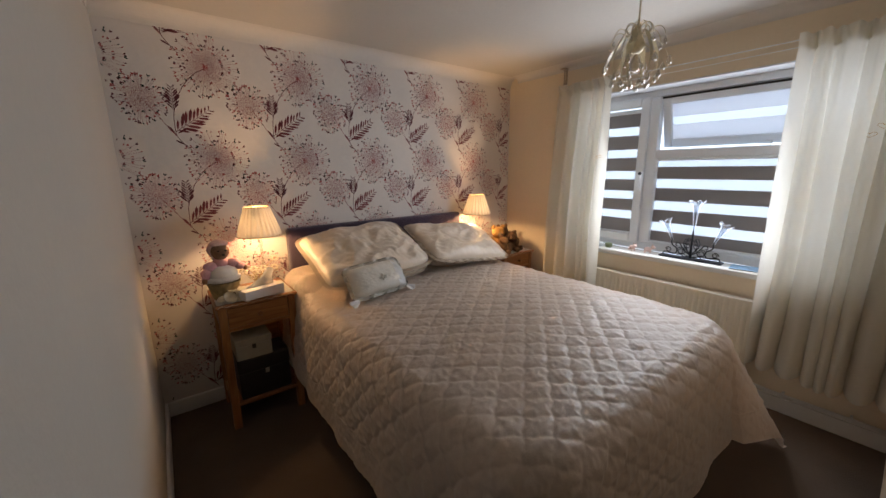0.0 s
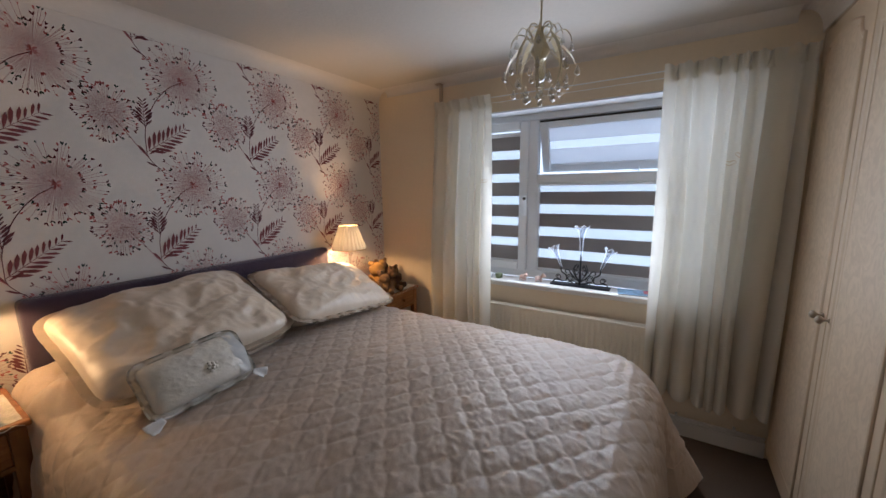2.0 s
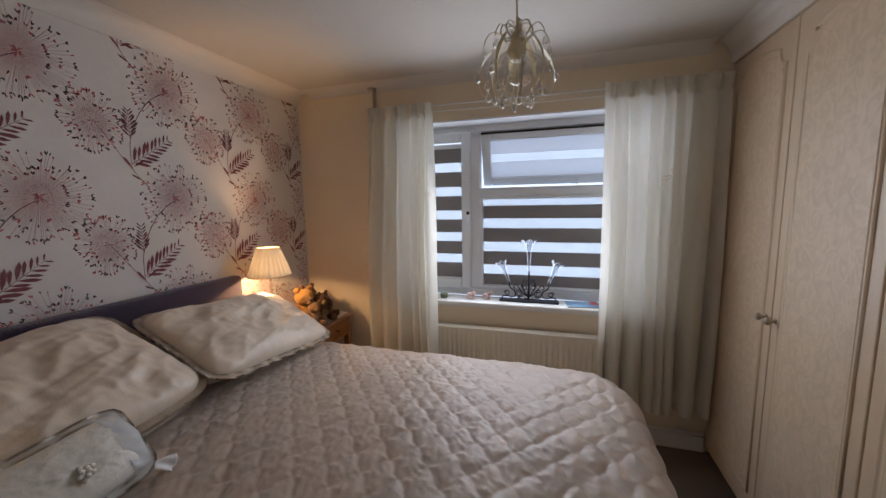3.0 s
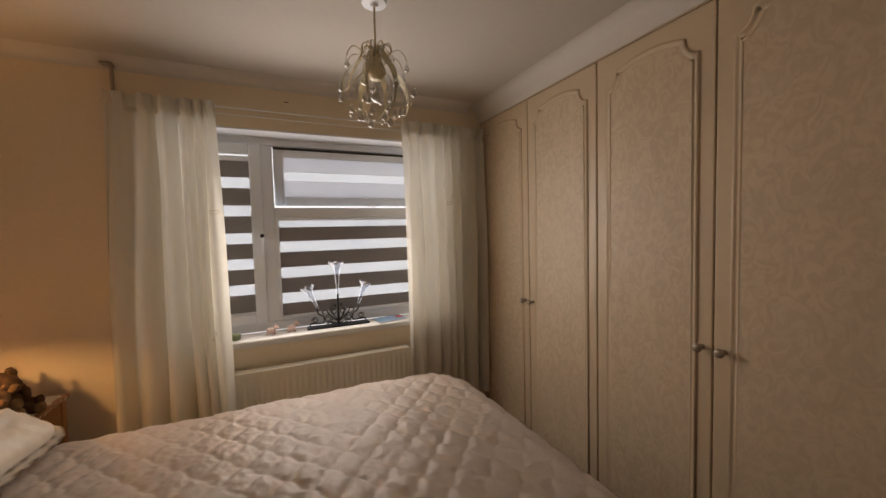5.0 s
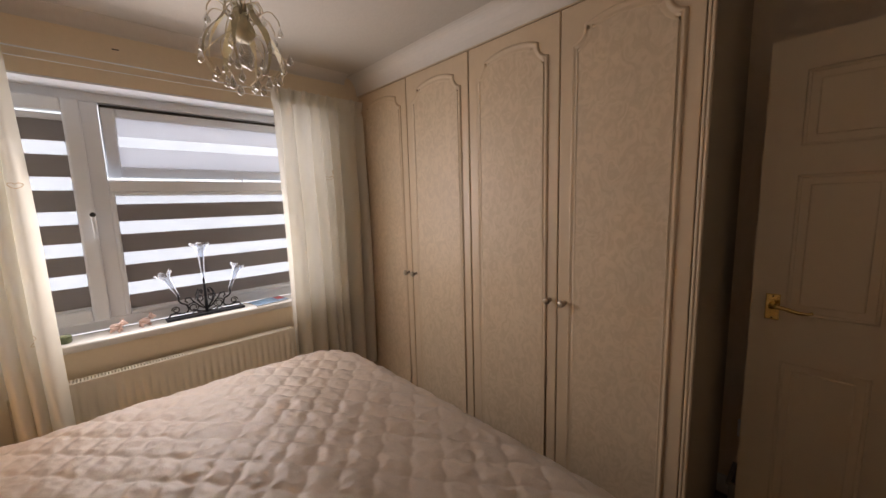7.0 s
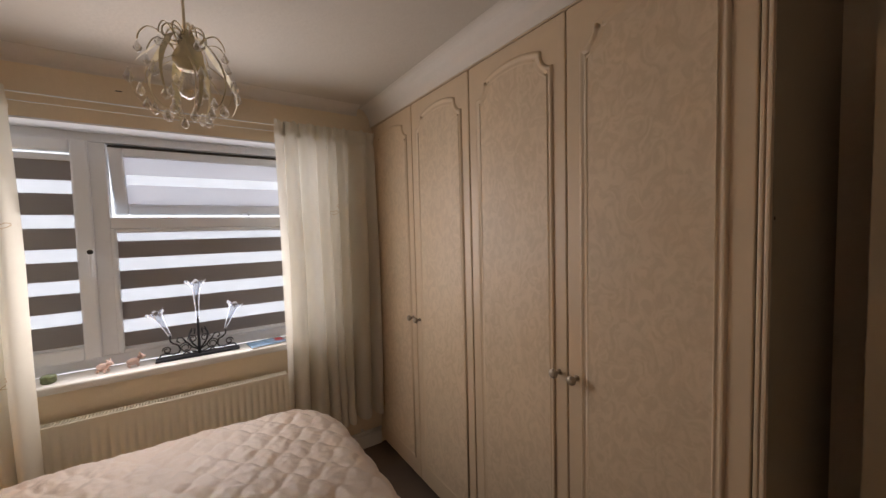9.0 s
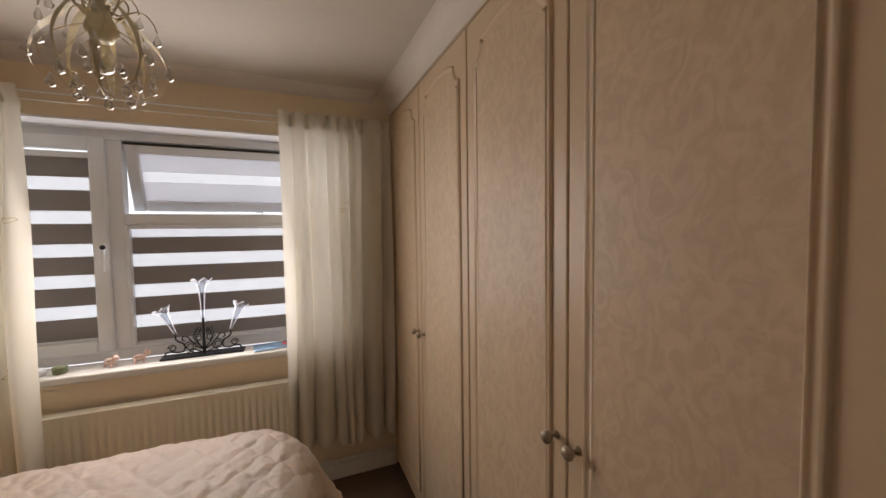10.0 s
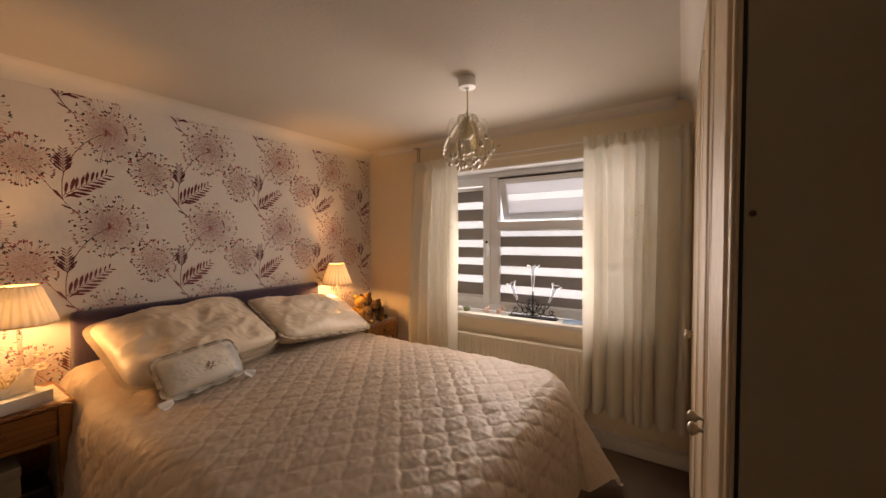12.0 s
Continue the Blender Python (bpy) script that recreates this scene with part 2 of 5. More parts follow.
def grid_mesh(fn, nu, nv):
    bm = bmesh.new()
    vs = [[bm.verts.new(fn(i / nu, j / nv)) for j in range(nv + 1)] for i in range(nu + 1)]
    for i in range(nu):
        for j in range(nv):
            bm.faces.new((vs[i][j], vs[i + 1][j], vs[i + 1][j + 1], vs[i][j + 1]))
    return bm


def thicken(bm, depth):
    bmesh.ops.solidify(bm, geom=bm.faces[:], thickness=depth)
    return bm


def wall_with_hole(axis, a0, a1, u0, u1, z0, z1, hole, name, mat, label):
    """A wall slab between a0 and a1 across axis, along u, with one opening (u from, u to, z from, z to)."""
    hu0, hu1, hz0, hz1 = hole
    bm = bmesh.new()
    for ua, ub, za, zb in ((u0, hu0, z0, z1), (hu1, u1, z0, z1), (hu0, hu1, hz1, z1), (hu0, hu1, z0, hz0)):
        if ub - ua > 0.001 and zb - za > 0.001:
            lo, hi = ((a0, ua, za), (a1, ub, zb)) if axis == "x" else ((ua, a0, za), (ub, a1, zb))
            add_box(bm, lo, hi)
    return tagged(finish(bm, name, mat), label, "wall", kind="structure")


# ==== the room ====
NORTH, EAST, CEIL = 2.78, 3.0, 2.318
FRONT = 0.063            # wardrobe doors
WEND = 0.894            # wardrobe's free end
SOUTH = -0.57
WIN = (0.30, 1.98, 0.795, 2.04)
DOORWAY = (-0.39, 0.40, 0.0, 2.0)

tagged(finish(box((-1.4, -1.2, -0.08), (3.3, 3.0, 0.0)), "floor", M_CARPET), "dark brown cut-pile fitted carpet", "floor", kind="structure")
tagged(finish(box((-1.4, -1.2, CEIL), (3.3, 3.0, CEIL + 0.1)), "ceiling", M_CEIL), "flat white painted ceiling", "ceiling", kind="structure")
wall_north = tagged(finish(box((-0.12, NORTH, 0), (3.3, NORTH + 0.15, CEIL)), "wall_north", M_PAPER), "feature wall papered with dandelion heads and ferns", "wall", kind="structure")
wall_with_hole("x", EAST, EAST + 0.3, -0.7, NORTH, 0, CEIL, WIN, "wall_east", M_WINWALL, "cream painted outside wall with a window")
wall_with_hole("x", -0.12, 0.0, -0.7, NORTH, 0, CEIL, DOORWAY, "wall_west", M_WEST, "white painted wall with a doorway, coloured greyer for its dim light")
tagged(finish(box((0, SOUTH - 0.13, 0), (EAST, SOUTH, CEIL)), "wall_south", M_WALL), "cream painted wall behind the door", "wall", kind="structure")
# the landing outside the doorway
tagged(finish(box((-1.4, -1.2, 0), (-1.3, 1.5, CEIL)), "wall_landing_west", M_WALL), "cream painted landing wall", "wall", kind="structure")
tagged(finish(box((-1.3, 1.3, 0), (-0.12, 1.4, CEIL)), "wall_landing_north", M_WALL), "cream painted landing wall", "wall", kind="structure")
tagged(finish(box((-1.3, -1.2, 0), (-0.12, -1.1, CEIL)), "wall_landing_south", M_WALL), "cream painted landing wall", "wall", kind="structure")
tagged(finish(box((-0.12, -1.2, 0), (-0.02, -0.7, CEIL)), "wall_landing_return", M_WALL), "cream painted landing wall", "wall", kind="structure")


def cove(name, p0, p1, inward, drop, reach):
    """A plaster cove: a quarter hollow between wall and ceiling."""
    bm = bmesh.new()
    p0, p1, inn = Vector(p0), Vector(p1), Vector(inward)
    prof = [(0, -drop - 0.002), (0.004, -drop - 0.002)]
    for k in range(1, 9):
        a = k / 9 * math.pi / 2
        prof.append((0.005 + (reach - 0.005) * (1 - math.cos(a)), -drop + 0.002 + (drop - 0.004) * math.sin(a)))
    prof += [(reach, -0.0015), (reach, -0.0005), (0, -0.0005)]
    rings = []
    for p in (p0, p1):
        rings.append([bm.verts.new(p + inn * u + Vector((0, 0, CEIL + w))) for u, w in prof])
    n = len(prof)
    for i in range(n):
        j = (i + 1) % n
        bm.faces.new((rings[0][i], rings[0][j], rings[1][j], rings[1][i]))
    bm.faces.new(rings[0])
    bm.faces.new(rings[1])
    return tagged(finish(bm, name, M_COVE), "white plaster coving along the ceiling", "coving", kind="structure")


cove("trim", (0, NORTH, 0), (EAST, NORTH, 0), (0, -1, 0), 0.082, 0.085)
cove("trim", (EAST, NORTH - 0.1, 0), (EAST, 0.16, 0), (-1, 0, 0), 0.05, 0.085)
cove("trim", (0, 0.5, 0), (0, NORTH - 0.1, 0), (1, 0, 0), 0.082, 0.085)
cove("trim", (WEND + 0.02, FRONT, 0), (EAST, FRONT, 0), (0, 1, 0), 0.112, 0.075)


def skirting(p0, p1, inward, h=0.095, t=0.016):
    x0, x1 = sorted((p0[0], p1[0] + inward[0] * t)) if inward[0] else (p0[0], p1[0])
    y0, y1 = sorted((p0[1], p1[1] + inward[1] * t)) if inward[1] else (p0[1], p1[1])
    bm = box((x0, y0, 0), (x1, y1, h), 0.006)
    return tagged(finish(bm, "baseboard", M_GLOSS), "white gloss painted skirting board", "skirting", kind="structure")


skirting((0.016, NORTH, 0), (EAST - 0.016, NORTH, 0), (0, -1, 0))
skirting((EAST, FRONT, 0), (EAST, NORTH, 0), (-1, 0, 0))
skirting((0, 0.47, 0), (0, NORTH, 0), (1, 0, 0))
skirting((0.016, SOUTH, 0), (WEND, SOUTH, 0), (0, 1, 0))

# door lining and architrave
bm = bmesh.new()
for y0, y1, z0, z1 in ((-0.39, -0.36, 0, 2.0), (0.37, 0.40, 0, 2.0), (-0.36, 0.37, 1.985, 2.0)):
    add_box(bm, (-0.13, y0, z0), (0.004, y1, z1), 0.002)
for y0, y1, z0, z1 in ((0.395, 0.46, 0, 2.06), (-0.45, -0.385, 0, 2.06), (-0.385, 0.395, 1.995, 2.06)):
    add_box(bm, (0.0, y0, z0), (0.016, y1, z1), 0.005)
tagged(finish(bm, "door_frame", M_GLOSS), "white gloss door lining and architrave", "door frame", kind="structure")

# ==== the open door ====


def panel_door(name, w, h, t, mat):
    """A six-panel moulded door; its hinge edge at x = 0, its face towards +y."""
    door = empty(name)
    ys = (0.0, t)
    cols = ((0.10, w / 2 - 0.045), (w / 2 + 0.045, w - 0.10))
    rows = ((0.20, 0.80), (0.985, 1.50), (1.60, 1.86))
    bm = bmesh.new()
    xs = [0, cols[0][0], cols[0][1], cols[1][0], cols[1][1], w]
    zs = [0, rows[0][0], rows[0][1], rows[1][0], rows[1][1], rows[2][0], rows[2][1], h]
    for i in range(5):
        for j in range(7):
            sunk = i in (1, 3) and j in (1, 3, 5)
            if not sunk:
                add_box(bm, (xs[i], 0, zs[j]), (xs[i + 1], t, zs[j + 1]))
    bmesh.ops.remove_doubles(bm, verts=bm.verts, dist=0.0005)
    part("leaf", bm, mat, door)
    for c in cols:
        for r in rows:
            bm = bmesh.new()
            add_box(bm, (c[0], 0.008, r[0]), (c[1], t - 0.008, r[1]))
            add_box(bm, (c[0] + 0.035, 0.003, r[0] + 0.035), (c[1] - 0.035, t - 0.003, r[1] - 0.035), 0.005, 3)
            for lo, hi in (((c[0], r[0]), (c[0] + 0.012, r[1])), ((c[1] - 0.012, r[0]), (c[1], r[1])), ((c[0], r[0]), (c[1], r[0] + 0.012)), ((c[0], r[1] - 0.012), (c[1], r[1]))):
                add_box(bm, (lo[0], 0.0035, lo[1]), (hi[0], t - 0.0035, hi[1]), 0.004)
            part("panel", bm, mat, door)
    return door


door = panel_door("door_1", 0.755, 1.975, 0.035, M_DOOR)
tagged(door, "open white six-panel door with a brass lever handle", "door", kind="structure")
door.matrix_world = pose(0.045, -0.375, 0.008, 0, 0, 0)
handle = part("door_handle", box((0.67, 0.035, 0.955), (0.712, 0.041, 1.055), 0.002), M_BRASS, door, "polished brass lever handle on a plate")
bm = lathe([(0.011, 0.0), (0.011, 0.004), (0.009, 0.02), (0.009, 0.045)], (0.691, 0.04, 1.015), 14, "Y")
add_tube(bm, [(0.691, 0.078, 1.015), (0.675, 0.082, 1.016), (0.65, 0.082, 1.012), (0.62, 0.082, 1.004), (0.595, 0.08, 1.003), (0.58, 0.078, 1.009)], 0.0075, 8, lambda k: 1.15 - 0.4 * k)
part("lever", bm, M_BRASS, handle, smooth=True)
for z in (0.963, 1.047):
    part("screw", lathe([(0.003, 0.0), (0.003, 0.0015)], (0.691, 0.041, z), 8, "Y"), M_DARK, handle)
part("latch_plate", box((0.755, 0.008, 0.97), (0.7565, 0.028, 1.05)), M_BRASS, door)

# ==== the fitted wardrobes ====


def arched_outline(w, z0, z1, shoulder=0.055, rise=0.075):
    """A panel's outline with an ogee-shouldered arched head, seen from the front."""
    pts = [(-w / 2, z0), (w / 2, z0), (w / 2, z1 - rise - 0.03)]
    for k in range(1, 7):                      # concave bite at the shoulder
        a = k / 6 * math.pi / 2
        pts.append((w / 2 - shoulder * math.sin(a) * 0.9, z1 - rise - 0.03 + shoulder * (1 - math.cos(a))))
    half = w / 2 - shoulder * 0.9
    base = z1 - rise - 0.03 + shoulder
    top = z1 - base
    pts.append((half, base + 0.008))
    for k in range(1, 16):
        u = 1 - 2 * k / 16
        pts.append((half * u, base + 0.008 + (top - 0.008) * (1 - abs(u) ** 2.2)))
    pts.append((-half, base + 0.008))
    for k in range(5, -1, -1):
        a = k / 6 * math.pi / 2
        pts.append((-w / 2 + shoulder * math.sin(a) * 0.9, z1 - rise - 0.03 + shoulder * (1 - math.cos(a))))
    return pts


def inset(pts, d):
    """Move a closed outline inwards by d."""
    out = []
    n = len(pts)
    for i in range(n):
        a, b, c = Vector(pts[i - 1]), Vector(pts[i]), Vector(pts[(i + 1) % n])
        e0, e1 = (b - a), (c - b)
        e0 = e0.normalized() if e0.length > 1e-6 else e1.normalized()
        e1 = e1.normalized() if e1.length > 1e-6 else e0
        nr = (Vector((-e0.y, e0.x)) + Vector((-e1.y, e1.x)))
        nr = nr.normalized() if nr.length > 1e-6 else Vector((-e0.y, e0.x))
        out.append(tuple(b + nr * d))
    return out


def wardrobe_door(parent, x0, x1, z0, z1, knob_x):
    """A cream door with a routed, arched panel and a pewter knob. Faces +y."""
    w, cx = x1 - x0, (x0 + x1) / 2
    t = 0.018
    door = part("door", box((x0, FRONT - t, z0), (x1, FRONT, z1), 0.004), M_WARD, parent)
    outline = arched_outline(w - 0.098, z0 + 0.10, z1 - 0.058, rise=0.062)
    steps = [(0.0, 0.0003), (0.004, 0.006), (0.011, 0.008), (0.017, 0.004), (0.026, 0.0015), (0.032, 0.0035), (0.038, 0.0012)]
    bm = bmesh.new()
    rings = [[bm.verts.new((cx + u, FRONT + y, v)) for u, v in inset(outline, d)] for d, y in steps]
    n = len(outline)
    for a, b in zip(rings, rings[1:]):
        for i in range(n):
            j = (i + 1) % n
            bm.faces.new((a[i], a[j], b[j], b[i]))
    part("moulding", bm, M_WARD, door, smooth=True)
    bm = bmesh.new()
    vs = [bm.verts.new((cx + u, FRONT + 0.0012, v)) for u, v in inset(outline, 0.038)]
    f = bm.faces.new(vs)
    bmesh.ops.triangulate(bm, faces=[f])
    part("panel", bm, M_WPANEL, door, "mottled cream panel")
    bm = lathe([(0.010, 0.0), (0.010, 0.003), (0.005, 0.007), (0.005, 0.016), (0.012, 0.022), (0.0165, 0.029), (0.0155, 0.036), (0.009, 0.041), (0.002, 0.042)], (knob_x, FRONT, 0.995), 16, "Y")
    part("knob", bm, M_KNOB, door, "turned pewter-coloured knob", smooth=True)
    return door


GAPS = (0.918, 1.416, 1.925, 2.44, 2.985)
for i in (0, 2):
    x0, x1, x2 = GAPS[i:i + 3]
    unit = empty("wardrobe", pose(x0, FRONT, 0))
    tagged(unit, "cream two-door fitted wardrobe with arched panels", "wardrobe", "row of fitted wardrobes")
    inv = unit.matrix_world.inverted()
    before = set(scene.objects)
    bm = bmesh.new()
    a, b = x0 + 0.003, x2 - 0.003
    add_box(bm, (a, SOUTH + 0.005, 0.07), (a + 0.018, FRONT - 0.022, 2.235))
    add_box(bm, (b - 0.018, SOUTH + 0.005, 0.07), (b, FRONT - 0.022, 2.235))
    add_box(bm, (a + 0.018, SOUTH + 0.005, 2.215), (b - 0.018, FRONT - 0.022, 2.235))
    add_box(bm, (a + 0.018, SOUTH + 0.005, 0.07), (b - 0.018, FRONT - 0.022, 0.088))
    add_box(bm, (a + 0.018, SOUTH + 0.005, 0.088), (b - 0.018, SOUTH + 0.012, 2.215))
    add_box(bm, (a, FRONT - 0.07, 0.0), (b, FRONT - 0.05, 0.07))
    part("carcass", bm, M_WARD, unit)
    mid = x1
    wardrobe_door(unit, x0 + 0.003, mid - 0.0025, 0.045, 2.195, mid - 0.036)
    wardrobe_door(unit, mid + 0.0025, x2 - 0.004, 0.045, 2.195, mid + 0.036)
    for ob in set(scene.objects) - before:
        if ob.parent == unit:
            ob.matrix_parent_inverse = inv
# frieze over the doors, filler strip and the end panel
tagged(finish(box((GAPS[0], FRONT - 0.0215, 2.199), (EAST - 0.002, FRONT - 0.001, CEIL - 0.002)), "trim", M_WARD), "cream frieze above the wardrobe doors", "trim", kind="structure")
filler = tagged(finish(box((WEND, FRONT - 0.003, 0), (GAPS[0] - 0.002, FRONT + 0.001, CEIL - 0.003), 0.001), "filler_strip", M_WARD), "cream reeded filler strip at the wardrobe's end", "trim")
for x in (WEND + 0.001, WEND + 0.013):
    part("reed", box((x, FRONT + 0.0005, 0), (x + 0.0095, FRONT + 0.006, 2.2), 0.003), M_WARD, filler)
# black strip added to draw the shade in the open gap
tagged(finish(box((WEND + 0.004, FRONT - 0.0078, 0), (GAPS[0] - 0.002, FRONT - 0.0032, 2.3)), "gap_shade_strip", M_DARK), "added black strip for the shade in the gap behind the filler strip", "trim")
end_panel = tagged(finish(box((WEND, SOUTH + 0.004, 0), (WEND + 0.018, FRONT - 0.008, CEIL - 0.003), 0.0015), "wardrobe_end_panel", M_WARDEND_SHADED), "plain cream end panel of the fitted wardrobes, coloured darker for its shade", "panel")
part("screw_cap", lathe([(0.004, 0.0), (0.004, -0.0015), (0.003, -0.002)], (WEND, FRONT - 0.016, 1.505), 12, "X"), material("dull_brass", (0.10, 0.06, 0.03), 0.5, 0.3), end_panel, "small dull brass screw cap", smooth=True)

# ==== the bed ====
BX0, BX1, BY0, BY1, BTOP = 0.835, 2.27, 0.70, 2.70, 0.70
bed = empty("bed", pose((BX0 + BX1) / 2, (BY0 + BY1) / 2, 0))
tagged(bed, "double divan bed with a dark purple headboard", "bed")
inv = bed.matrix_world.inverted()
for nm, bm, mt in (("base", box((BX0 + 0.03, BY0 + 0.04, 0.05), (BX1 - 0.03, BY1, 0.36), 0.02), M_BASE),
                   ("mattress", box((BX0 + 0.02, BY0 + 0.03, 0.36), (BX1 - 0.02, BY1, BTOP - 0.05), 0.06, 4), M_PILLOW)):
    part(nm, bm, mt, bed, smooth=nm == "mattress").matrix_parent_inverse = inv
for x in (BX0 + 0.1, BX1 - 0.1):
    for y in (BY0 + 0.12, BY1 - 0.1):
        part("castor", lathe([(0.025, 0), (0.025, 0.05)], (x, y, 0), 12), M_BLACK, bed).matrix_parent_inverse = inv
bm = bmesh.new()
add_box(bm, (0.795, 2.705, 0.30), (2.305, NORTH - 0.002, 1.10), 0.022, 4)
part("headboard", bm, M_HEAD, bed, "upholstered dark aubergine headboard", smooth=True).matrix_parent_inverse = inv


def smooth01(v):
    v = max(0.0, min(1.0, v))
    return v * v * (3 - 2 * v)


def spread_point(u, v):
    """The draped quilt: cloth coordinates to a place, with quilted diamonds."""
    drop = 0.60
    X0, X1, Y0, Y1 = 0.855, 2.30, 0.71, 2.66
    cx = X0 - drop + u * (X1 - X0 + 2 * drop)
    cy = Y0 - drop + v * (Y1 - Y0 + drop)
    R = 0.15                                   # the mattress's rounded corners
    ox = min(cx - X0 - R, 0) + max(cx - X1 + R, 0)
    oy = min(cy - Y0 - R, 0)
    dd = math.hypot(ox, oy)
    d = max(0.0, dd - R) * (1 - (0.09 * min(1.0, abs(2 * ox * oy) / (dd * dd) * 1.2) if dd > 0 else 0))
    nx, ny = (ox / dd, oy / dd) if dd > 0 else (0.0, 0.0)
    bx = max(X0 + R, min(X1 - R, cx)) + nx * min(dd, R)
    by = max(Y0 + R, cy) + ny * min(dd, R)
    crown = 0.035 * (1 - ((bx - (X0 + X1) / 2) / 0.78) ** 2) * smooth01((by - Y0) / 0.5)
    tuck = smooth01((by - 2.22) / 0.28) * smooth01((1.06 - bx) / 0.16)      # pulled up over the pillow's end
    z = BTOP + crown + 0.022 + tuck * (0.10 + 0.02 * math.sin(by * 31 + bx * 9))
    fold = 0.0
    if d > 0:
        rad = 0.13
        if d < rad * 1.35:
            a = d / rad
            out, fall = rad * math.sin(min(a, 1.35)), rad * (1 - math.cos(min(a, 1.35)))
        else:
            flare = (0.23 if ox > 0 else 0.14) + 0.34 * min(1.0, abs(2 * nx * ny) * 1.15)
            out = rad * math.sin(1.35) + (d - rad * 1.35) * flare
            fall = rad * (1 - math.cos(1.35)) + (d - rad * 1.35) * 0.955
        s = bx * 1.0 + by * 1.7
        wave = smooth01((d - 0.18) / 0.45)
        fold = wave * (0.006 * math.sin(s * 9.0 + 0.6) + 0.004 * math.sin(s * 17.0 + 2.0))
        floor_z = 0.025
        z2 = z - fall
        if z2 < floor_z:
            out += (floor_z - z2) * 0.65
            z2 = floor_z + 0.006 * math.sin(cx * 30)
        x, y, z = bx + nx * (out + fold), by + ny * (out + fold), z2
        nrm = Vector((nx * min(1, d / rad), ny * min(1, d / rad), max(0.05, 1 - d / rad)))
    else:
        x, y = bx, by
        nrm = Vector((0, 0, 1))
    # onion-shaped quilting
    px, py = cx / 0.138, cy / 0.116
    p, q = px + py, px - py
    p, q = p + 0.05 * math.sin(2 * math.pi * q), q + 0.05 * math.sin(2 * math.pi * p)
    p, q = p + 0.05 * noise.noise(Vector((cx * 5, cy * 5, 20))), q + 0.05 * noise.noise(Vector((cx * 5, cy * 5, 30)))
    g = min(abs(math.sin(math.pi * p)), abs(math.sin(math.pi * q)))
    puff = 1.1 * g ** 0.6
    border = 1.0 if d < drop - 0.14 else 0.0
    wr = noise.noise(Vector((cx * 5, cy * 5, 0))) * 0.005 - abs(noise.noise(Vector((cx * 15 + cy * 3, cy * 17, 3)))) * 0.0050 - abs(noise.noise(Vector((cx * 27, cy * 33 - cx * 9, 6)))) * 0.0032 + noise.noise(Vector((cx * 48, cy * 60 - cx * 20, 9))) * 0.0012
    nrm.normalize()
    return Vector((x, y, z)) + nrm * (puff * (0.0066 + 0.0030 * noise.noise(Vector((cx * 6, cy * 6, 40)))) * border + wr)


def spread_mesh(want_border, nu=500, nv=470):
    """The quilted field, or the plain border along its three hanging edges."""
    bm = bmesh.new()
    vs = {}
    eu, ev = round(nu * 0.14 / 2.68), round(nv * 0.14 / 2.56)

    def at(i, j):
        if (i, j) not in vs:
            vs[i, j] = bm.verts.new(spread_point(i / nu, j / nv))
        return vs[i, j]
    for i in range(nu):
        for j in range(nv):
            edge = i < eu or i >= nu - eu or j < ev
            if edge == want_border:
                bm.faces.new((at(i, j), at(i + 1, j), at(i + 1, j + 1), at(i, j + 1)))
    return thicken(bm, 0.005)


bedspread = tagged(empty("bedspread", pose(1.55, 1.6, BTOP)), "champagne satin quilted bedspread draped over the bed", "bedspread")
for nm, flag, lab in (("quilted_field", False, "satin quilted in onion-shaped cells"), ("border", True, "plain unquilted satin border")):
    part(nm, spread_mesh(flag), M_SPREAD, bedspread, lab, True).matrix_parent_inverse = bedspread.matrix_world.inverted()



